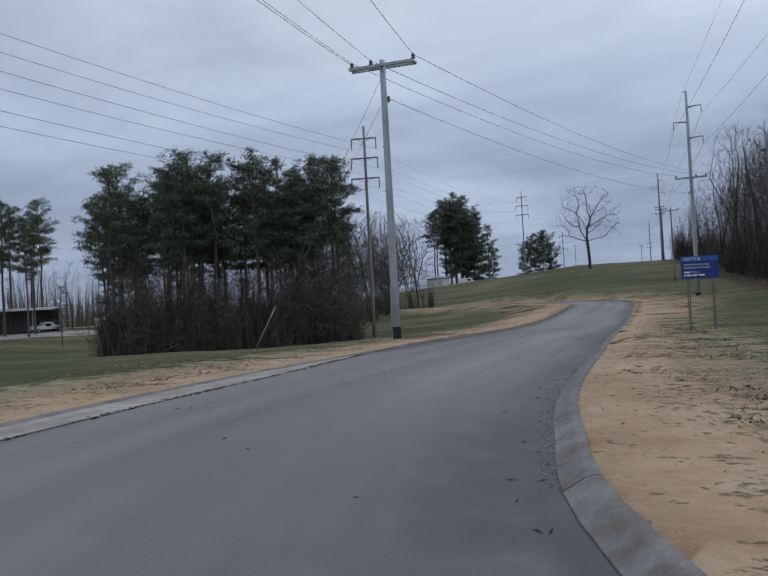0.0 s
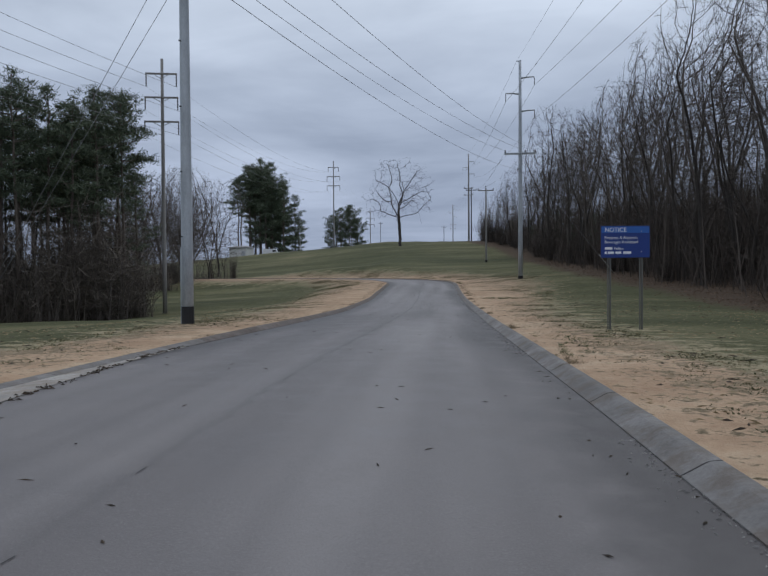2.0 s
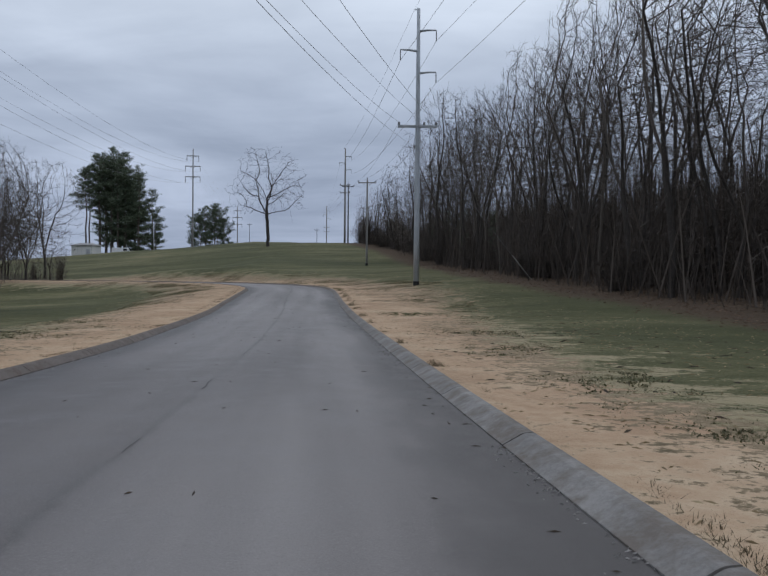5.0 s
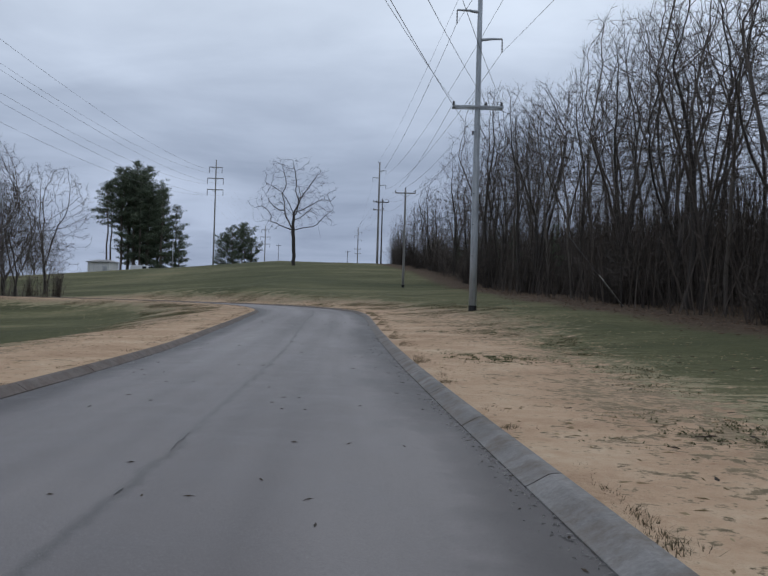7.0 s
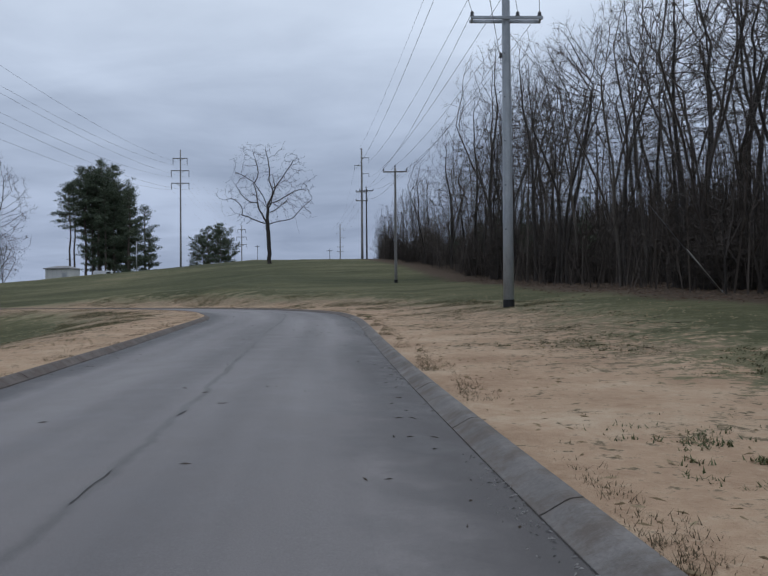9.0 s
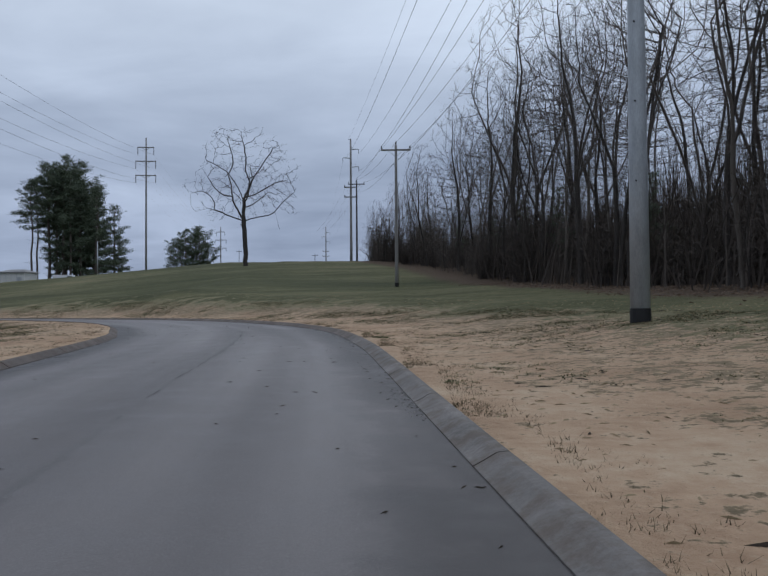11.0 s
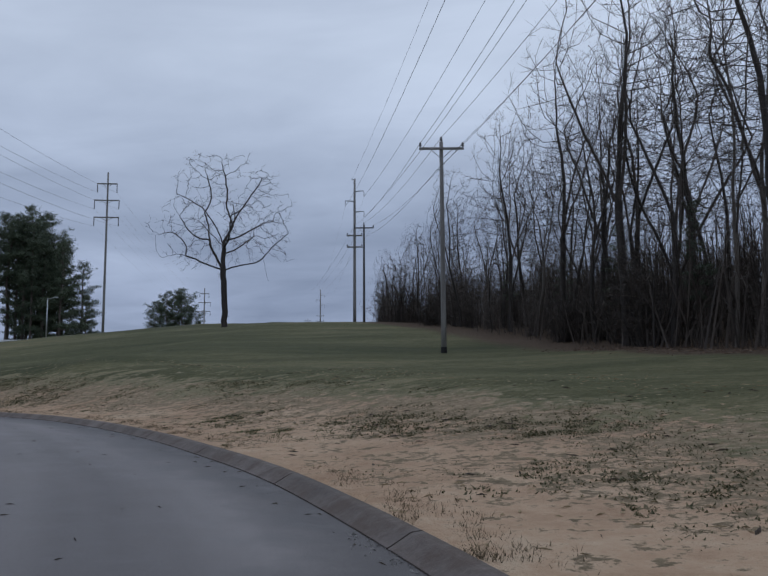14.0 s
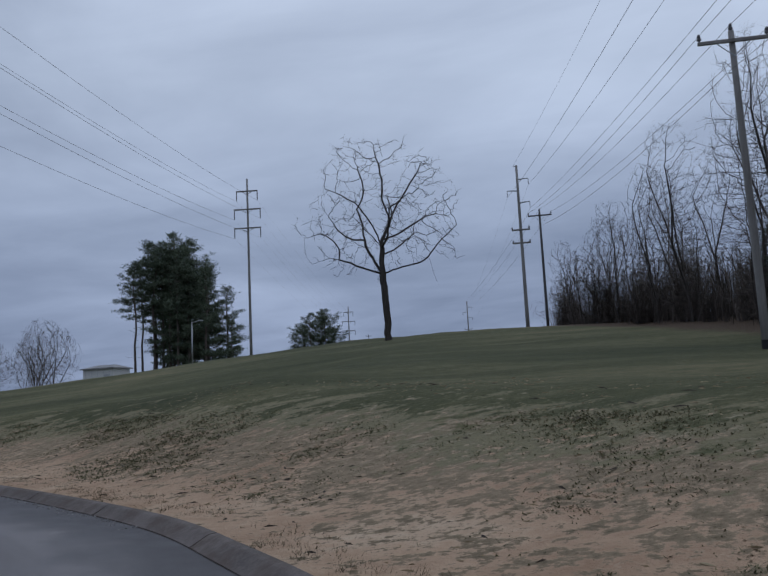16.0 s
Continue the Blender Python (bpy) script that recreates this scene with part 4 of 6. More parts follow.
def davit_wood_pole(at, height, key):
    e = local("transmission_pole", at, "tall wooden transmission pole with staggered arms on the hilltop")
    pole_shaft(height, 0.24, 0.14, M_POLE, e)
    for n, (dz, side) in enumerate(((1.7, 1), (3.1, -1), (4.6, 1))):
        davit(e, height - dz, 1.3, 0 if side > 0 else math.pi, 0.15, (key, n), at)
    beam("top_bracket", (-0.4, 0, height - 0.1), (0.1, 0, height - 0.1), 0.06, 0.08, M_STEEL, e)
    WIRE_ENDS[key, "top"] = Vector(at) + Vector((-0.4, 0, height - 0.1))
    for z in (height - 8.0, height - 9.6):
        for y in (-0.18, 0.18):
            beam("crossarm", (-1.1, y, z), (1.1, y, z), 0.1, 0.13, M_POLE, e)
        for k in (-1, 1):
            insulator((k, -0.18, z + 0.05), e, size=0.08)
    return e


def ground_at(x, y, up=0.0):
    return (x, y, height_at(x, y) + up)


steel_pole_south()
steel_pole_bend()
E_AT = (-3.47, 98.36, height_at(-3.47, 98.36))
band(tee_pole(E_AT, 14.65 - E_AT[2], 2.4, "E", False), 0.165, 0.28)
G_AT = (-8.97, 147.2, height_at(-8.97, 147.2))
tee_pole(G_AT, 19.7 - G_AT[2], 2.3, "G")
B_AT = (-27.93, 40.04, height_at(-27.93, 40.04))
three_arm_pole(B_AT, 20.2 - B_AT[2], ((18.9 - B_AT[2], 2.6), (16.9 - B_AT[2], 2.8), (14.85 - B_AT[2], 2.9)), "B", 0.3)
C_AT = (-40.2, 150.6, height_at(-40.2, 150.6))
three_arm_pole(C_AT, 27.0 - C_AT[2], ((25.55 - C_AT[2], 2.4), (23.5 - C_AT[2], 3.0), (21.4 - C_AT[2], 3.0)), "C", 0.1, 0.165)
D_AT = (-10.72, 164.2, height_at(-10.72, 164.2))
davit_wood_pole(D_AT, 29.5 - D_AT[2], "D")
H_AT = (-26.1, 293.0, height_at(-26.1, 293))
davit_wood_pole(H_AT, 28.4 - H_AT[2], "H")
I_AT = (-53.0, 258.0, height_at(-53, 258))
three_arm_pole(I_AT, 25.0 - I_AT[2], ((23.6 - I_AT[2], 2.4), (21.3 - I_AT[2], 3.2), (19.0 - I_AT[2], 3.2)), "I", 0.1, 0.2)
J_AT = (-33.5, 330.0, height_at(-33.5, 330))
tee_pole(J_AT, 22 - J_AT[2], 2.2, "J")
K_AT = (-68.0, 360.0, height_at(-68, 360))
tee_pole(K_AT, 26 - K_AT[2], 2.2, "K")


def wire(a, b, sag, radius=0.0095, label="thin dark overhead power cable"):
    a, b = Vector(a), Vector(b)
    n = 26
    v, f = [], []
    path = [a.lerp(b, k / n) - Vector((0, 0, 4 * sag * (k / n) * (1 - k / n))) for k in range(n + 1)]
    tube(path, [max(0.004, radius * 1.25)] * (n + 1), 4, v, f, False)
    ob = mesh_object("power_cable", v, f, M_WIRE)
    return tagged(ob, label, "cable", "overhead cables")


W = WIRE_ENDS
for k in (-0.94, -0.35, 0.94):
    wire(W["A", k], W["F", k], 0.9)
    wire(W["A", k], W["A", k] + Vector((10 + 2 * k, -62, 1.5)), 1.2)
wire(W["A", -0.94] + Vector((0.15, 0, -0.2)), W["A", -0.94] + Vector((9, -62, 1.0)), 1.4)
wire(W["A", "n"], W["F", "n"], 0.9)
for k, q in ((-0.94, -0.95), (-0.35, 0), (0.94, 0.95)):
    wire(W["F", k], W["E", q], 0.6)
    wire(W["E", q], W["G", q], 0.6)
    wire(W["G", q], W["G", q] + Vector((-10, 55, -1.5)), 0.6)
wire(W["F", "n"], W["E", "n"], 0.7)
wire(W["E", "n"], W["G", "n"], 0.7)
for n, key in enumerate(("F1", "F2", "F3")):
    wire(W[key], W["D", n], 1.6, 0.012)
    wire(W[key], W[key] + Vector(((24, 20, 21)[n], -125, 2)), 2.2, 0.012)
    wire(W["D", n], W["H", n], 1.6, 0.005)
wire(W["F", "top"], W["D", "top"], 1.0, 0.008)
wire(W["F", "top"], W["F", "top"] + Vector((20, -125, 2)), 1.2, 0.008)
for n in range(3):
    for k in (-0.96, 0.96):
        wire(W["B", n, k], W["C", n, k], 2.0, 0.009)
        wire(W["B", n, k], W["B", n, k] + Vector((-2, -110, 2.5)), 2.0, 0.012)
        wire(W["C", n, k], W["I", n, k], 1.0, 0.004)


def guy(foot, heads, share):
    """Guy wires from one anchor, the first with a pale plastic guard on its lower end."""
    foot = Vector(foot)
    e = tagged(empty("guy_wire", foot), "steel guy wire with a pale plastic guard, anchored in the grass", "guy wire")
    for k, head in enumerate(heads):
        rod("cable", (0.05 * k, 0, -0.1), Vector(head) - foot, 0.011, 0.011, M_WIRE, e, 4)
    rod("guard", (0, 0, 0.02), (Vector(heads[0]) - foot) * share, 0.015, 0.015, M_GUARD, e, 8)
    rod("anchor_rod", (0, 0, -0.3), (0, 0, 0.12), 0.014, 0.014, M_STEEL, e, 6)


A_BASE = height_at(-7.18, -1.45)
guy(ground_at(-13.2, -3.1), ((-7.3, -1.47, A_BASE + 10.95), (-7.31, -1.47, A_BASE + 9.85)), 0.17)
guy(ground_at(10.55, 53.26), ((2.1, 53.6, 12.6),), 0.165)


# ---------- notice sign ----------
def text_mesh(name, words, size, at, parent, material, extrude=0.0015):
    cu = bpy.data.curves.new(name, "FONT")
    cu.body, cu.size, cu.extrude = words, size, extrude
    tmp = bpy.data.objects.new(name, cu)
    scene.collection.objects.link(tmp)
    me = bpy.data.meshes.new_from_object(tmp.evaluated_get(bpy.context.evaluated_depsgraph_get()))
    bpy.data.objects.remove(tmp)
    bpy.data.curves.remove(cu)
    me.materials.clear()
    me.materials.append(material)
    ob = new(name, me)
    ob.parent = parent
    ob.matrix_basis = pose(*at, 90, 0, 0)
    return ob


def notice_sign():
    x, y = 4.80, -2.77
    z = height_at(x, y)
    e = empty("notice_sign", (x, y, z))
    e.rotation_euler = (0, 0, math.atan2(0.30, 1.18))
    tagged(e, "blue notice sign with white lettering on two steel posts", "sign")
    w, h = 1.22, 0.775
    mid = 2.72 - z
    part("panel", box_bm(w, 0.012, h, pose(0, 0, mid), 0.003), M_BLUE, e, "blue sign panel")
    part("header", box_bm(w - 0.03, 0.004, 0.15, pose(0, -0.009, mid + h / 2 - 0.095)), M_PALEBLUE, e, "paler blue header stripe")
    left = -w / 2 + 0.09
    text_mesh("lettering", "NOTICE", 0.150, (left, -0.0125, mid + h / 2 - 0.148), e, M_WHITE)
    text_mesh("lettering", "Firearms & Alcoholic", 0.098, (left, -0.009, mid + 0.065), e, M_WHITE)
    text_mesh("lettering", "Beverages Prohibited", 0.098, (left, -0.009, mid - 0.040), e, M_WHITE)
    text_mesh("lettering", "Police", 0.098, (left + 0.235, -0.009, mid - 0.195), e, M_WHITE)
    for bx, bw, bz in ((left + 0.10, 0.19, mid - 0.162), (left + 0.025, 0.05, mid - 0.268), (left + 0.155, 0.15, mid - 0.268), (left + 0.345, 0.15, mid - 0.268), (left + 0.565, 0.20, mid - 0.268)):
        part("bar", box_bm(bw, 0.003, 0.058, pose(bx, -0.008, bz)), M_WHITE, e)
    for px in (-0.40, 0.40):
        for side in (-0.022, 0.022):
            m = pose(px + side, 0.035, (mid + h / 2 - 0.05 - 0.4) / 2)
            bm = box_bm(0.012, 0.045, mid + h / 2 - 0.05 + 0.4, m)
            box_bm(0.03, 0.008, mid + h / 2 - 0.05 + 0.4, pose(px + side * 1.4, 0.014, (mid + h / 2 - 0.05 - 0.4) / 2), 0, bm)
            part("post", bm, M_SIGNPOST, e, "dull grey channel post")
        for bz in (mid - 0.25, mid + 0.25):
            rod("bolt", (px, -0.012, bz), (px, -0.004, bz), 0.014, 0.014, M_ALU, e, 6)


notice_sign()


# ---------- trees ----------
def colonise(seeds, goals, step, reach, kill, pull, seed, rounds=90, jitter=0.12):
    """Grows limbs from the seed nodes (place, parent) towards the goals, each goal taken by the limb that comes nearest. Returns places and parents."""
    rng = np.random.default_rng(seed)
    cap = 9000
    at, par = np.zeros((cap, 3)), np.full(cap, -1)
    n = len(seeds)
    for k, (p, q) in enumerate(seeds):
        at[k], par[k] = p, q
    goals = np.asarray(goals, float)
    gap = np.linalg.norm(goals[:, None] - at[None, :n], axis=2)
    near, far = gap.argmin(1), gap.min(1)
    kids = {}
    for _ in range(rounds):
        use = far < reach
        if not use.any():
            break
        way = np.zeros((n, 3))
        d = goals[use] - at[near[use]]
        np.add.at(way, near[use], d / np.linalg.norm(d, axis=1)[:, None])
        first = n
        for i in np.unique(near[use]):
            w = way[i] / max(1e-6, np.linalg.norm(way[i])) + pull + rng.normal(0, jitter, 3)
            p = at[i] + w / np.linalg.norm(w) * step
            born = kids.setdefault(i, [])
            if n >= cap or len(born) > 2 or any(np.linalg.norm(p - b) < 0.4 * step for b in born):
                keep = near != i
                goals, near, far = goals[keep], near[keep], far[keep]
                continue
            born.append(p)
            at[n], par[n] = p, i
            n += 1
        if n == first or not len(goals):
            break
        gap = np.linalg.norm(goals[:, None] - at[None, first:n], axis=2)
        best = gap.min(1)
        closer = best < far
        near, far = np.where(closer, first + gap.argmin(1), near), np.where(closer, best, far)
        keep = far > kill
        goals, near, far = goals[keep], near[keep], far[keep]
        if not len(goals):
            break
    return at[:n], par[:n]


def limb_meshes(at, par, base, tip, rnd, twigs=2, long=(0.35, 0.8), width=0.011, up=0.3, skip=2):
    """Turns grown nodes into tapered limbs; thickness follows the number of tips that a limb bears. Returns trunk and crown lists."""
    n = len(at)
    kids = [[] for _ in range(n)]
    for i in range(1, n):
        if par[i] >= 0:
            kids[par[i]].append(i)
    tips = np.zeros(n)
    for i in range(n - 1, -1, -1):
        tips[i] = max(1, sum(tips[k] for k in kids[i]))
    power = math.log(base / tip) / math.log(max(2, tips[0]))
    r = tip * tips ** power
    out = [([], []), ([], [])]
    pts = [Vector(p) for p in at]
    stack = [(0, None)]
    while stack:
        i, root = stack.pop()
        chain = ([root] if root is not None else []) + [i]
        while kids[chain[-1]]:
            ks = sorted(kids[chain[-1]], key=lambda k: -tips[k])
            stack.extend((k, chain[-1]) for k in ks[1:])
            chain.append(ks[0])
        rad = [r[k] for k in chain]
        if root is not None:
            rad[0] = min(rad[0], rad[1] * 1.15)
        main = root is None
        if not main and max(rad) < 0.05 and len(chain) > 3:
            pick = sorted({0, len(chain) - 1, *range(0, len(chain), skip)})
            chain, rad = [chain[k] for k in pick], [rad[k] for k in pick]
        v, f = out[0] if main else out[1]
        path = [pts[k] for k in chain]
        if main:
            tube(path, [q * (1.35 if k == 0 else 1.0) for k, q in enumerate(rad)], 8, v, f, False)
        elif len(path) > 1:
            big = max(rad) > 0.07
            if big:
                tube(path, rad, 5, v, f, False)
            else:
                twig(path + [path[-1] + (path[-1] - path[-2]) * 0.4], rad + [0], v, f)
    v, f = out[1]
    for i in range(1, n):
        if tips[i] > 3 or par[i] < 0:
            continue
        d0 = (pts[i] - pts[par[i]]).normalized()
        for _ in range(twigs):
            d = (d0 + Vector((rnd.gauss(0, 0.55), rnd.gauss(0, 0.55), rnd.gauss(up, 0.4)))).normalized()
            s = d.cross(Vector((rnd.gauss(0, 1), rnd.gauss(0, 1), rnd.gauss(0, 1)))).normalized() * width * rnd.uniform(0.7, 1.2)
            l = rnd.uniform(*long)
            p = pts[par[i]].lerp(pts[i], rnd.random())
            k = len(v)
            v.extend([p - s, p + s, p + d * l])
            f.append((k, k + 1, k + 2))
    return out


def tree_object(name, out, mats, label, category, group, at=(0, 0, 0)):
    e = tagged(empty(name, at), label, category, group)
    t = mesh_object("trunk", *out[0], mats[0], e)
    for p in t.data.polygons:
        p.use_smooth = True
    mesh_object("crown", *out[1], mats[1], e)
    return e


def twig(pts, rad, v, f):
    """A three-sided twig that ends in a point."""
    n = len(v)
    tube(pts[:-1], rad[:-1], 3, v, f, False)
    v.append(pts[-1])
    e = len(v) - 1
    b = e - 3
    f.extend([(b, b + 1, e), (b + 1, b + 2, e), (b + 2, b, e)])


def bare_tree(name, seed, height, r, split, leaders, spread, goals, label, mats=(M_BARK, M_TWIG), group="woodland trees", flare=1.0):
    """A leafless woodland tree: a straight trunk, two or three rising stems and many ascending limbs that end in fine twigs."""
    rnd = random.Random(seed)
    unit = height / 20
    step = 0.52 * unit
    seeds = []
    d, p = Vector((rnd.gauss(0, 0.03), rnd.gauss(0, 0.03), 1)).normalized(), Vector((0, 0, -0.3))
    while p.z < height * split:
        seeds.append((tuple(p), len(seeds) - 1))
        d = (d + Vector((rnd.gauss(0, 0.035), rnd.gauss(0, 0.035), 0.05))).normalized()
        p = p + d * step * 1.3
    fork = len(seeds) - 1
    turn = rnd.uniform(0, 6.283)
    for k in range(leaders):
        a = turn + 6.283 * k / leaders + rnd.uniform(-0.3, 0.3)
        lean = flare * (rnd.uniform(0.22, 0.48) if k else rnd.uniform(0.05, 0.16))
        w = (d + Vector((math.cos(a), math.sin(a), 0)) * lean).normalized()
        last = max(3, fork - rnd.randrange(0, 4) * (k > 0))
        q = Vector(seeds[last][0])
        top = height * (split + (1 - split) * rnd.uniform(0.30, 0.55))
        while q.z < top:
            w = (w + Vector((rnd.gauss(0, 0.055), rnd.gauss(0, 0.055), 0.025))).normalized()
            q = q + w * step
            seeds.append((tuple(q), last))
            last = len(seeds) - 1
    aims = []
    while len(aims) < goals:
        u = rnd.random() ** 0.8
        a = rnd.uniform(0, 6.283)
        wide = spread * math.sin(math.pi * (0.14 + 0.74 * u)) ** 0.8 * (1 + 0.5 * noise.noise((math.cos(a) * 1.2, math.sin(a) * 1.2, u * 2.5 + seed)))
        q = rnd.random() ** 0.42 * wide
        aims.append((math.cos(a) * q, math.sin(a) * q, height * (split * 0.72 + (1 - split * 0.72) * u)))
    at, par = colonise(seeds, aims, step, 6.0 * unit, 0.62 * unit, np.array([0, 0, 0.20 / flare]), seed, 60, 0.11)
    return tree_object(name, limb_meshes(at, par, r * 0.88, 0.0105, rnd, 3, (0.45 * unit, 1.2 * unit), 0.0075, 0.42), mats, label, "tree", group)


def pine(seed, height, crown_from, spread, r, density, label, blunt=2.4, limbs_per_metre=3.4):
    """A pine: straight trunk, limbs that rise towards the top, and needle sprays in clumps along them."""
    rnd = random.Random(seed)
    e = empty("pine_tree")
    tagged(e, label, "tree", "pines")
    tv, tf, lv, lf, nv, nf = [], [], [], [], [], []
    path = [Vector((rnd.gauss(0, 0.022) * k, rnd.gauss(0, 0.022) * k, -0.3 + (height + 0.3) * k / 8)) for k in range(9)]
    tube(path, [r * (1 - 0.85 * k / 8) + 0.02 for k in range(9)], 7, tv, tf, False)

    def stem(z):
        i = min(7, int(z / height * 8))
        return path[i].lerp(path[i + 1], z / height * 8 - i)

    def tuft(c, size):
        # needle sprays within a rounded clump
        for _ in range(density):
            o = c + Vector((rnd.gauss(0, 0.36), rnd.gauss(0, 0.36), rnd.gauss(0, 0.17))) * size
            d = Vector((rnd.gauss(0, 1), rnd.gauss(0, 1), rnd.gauss(0.5, 0.7))).normalized()
            s = d.cross(Vector((rnd.gauss(0, 1), rnd.gauss(0, 1), rnd.gauss(0, 1)))).normalized() * size * rnd.uniform(0.032, 0.068)
            l = d * size * rnd.uniform(0.30, 0.62)
            i = len(nv)
            nv.extend([o - l * 0.4 - s, o - l * 0.3 + s, o + l])
            nf.append((i, i + 1, i + 2))

    crown = height * (1 - crown_from)
    for k in range(int(crown * limbs_per_metre)):
        u = min(0.985, (k + rnd.random()) / (crown * limbs_per_metre))
        z = height * (crown_from + (1 - crown_from) * u)
        at = stem(z)
        a = k * 2.4 + rnd.uniform(-0.5, 0.5)
        open_side = 0.78 + 0.34 * noise.noise((math.cos(a) * 0.9, math.sin(a) * 0.9, z * 0.33 + seed))
        reach = spread * (1 - u ** blunt) ** 0.62 * (0.50 + 0.50 * min(1, u / 0.3)) * rnd.uniform(0.62, 1.12) * open_side + 0.25
        if noise.noise((math.cos(a) * 1.4, math.sin(a) * 1.4, z * 0.5 + 3 * seed)) < -0.30:
            continue
        d = Vector((math.cos(a), math.sin(a), rnd.uniform(-0.12, 0.30) + 0.85 * u * u))
        pts = [at, at + d * reach * 0.5 + Vector((0, 0, -0.04 * reach)), at + d * reach + Vector((0, 0, 0.07 * reach))]
        tube(pts, [0.05 * reach / 2.5 + 0.015, 0.03 * reach / 2.5 + 0.01, 0.01], 3, lv, lf, False)
        n = max(4, int(reach * 5.0))
        for q in range(n):
            w = 0.30 + 0.75 * (q + rnd.random()) / n
            fan = 0.16 + 0.13 * w * reach / 2
            b = at + (pts[2] - at) * min(1.05, w) + Vector((rnd.gauss(0, fan), rnd.gauss(0, fan), rnd.gauss(0.04, 0.10)))
            tuft(b, rnd.uniform(0.55, 0.95))
    for _ in range(7):
        tuft(path[8] + Vector((rnd.gauss(0, 0.35), rnd.gauss(0, 0.35), rnd.uniform(-1.0, 0.15))), 0.75)
    # dead stubs below the crown
    for _ in range(10):
        z = height * rnd.uniform(0.25, max(0.3, crown_from))
        a = rnd.uniform(0, 6.283)
        tube([stem(z), stem(z) + Vector((math.cos(a), math.sin(a), rnd.uniform(-0.2, 0.3))) * rnd.uniform(0.5, 1.6)], [0.03, 0.008], 3, lv, lf, False)
    t = mesh_object("trunk", tv, tf, M_PINEBARK, e)
    for p in t.data.polygons:
        p.use_smooth = True
    tagged(mesh_object("branchwork", lv, lf, M_PINEBARK, e), kind="stuff")
    mesh_object("crown", nv, nf, M_NEEDLE, e)
    return e


def planted(proto, x, y, turn, scale, tilt=0.0, first=[]):
    """Puts a copy of a tree on the ground; the first call for a tree uses the tree itself."""
    m = pose(x, y, height_at(x, y) - 0.05, tilt, 0, turn)
    if proto.name in first:
        c = copy_thing(proto, m)
    else:
        first.append(proto.name)
        c = proto
        c.matrix_basis = m
    c.scale = (scale, scale, scale * (0.94 + 0.12 * ((turn * 7) % 1)))
    return c


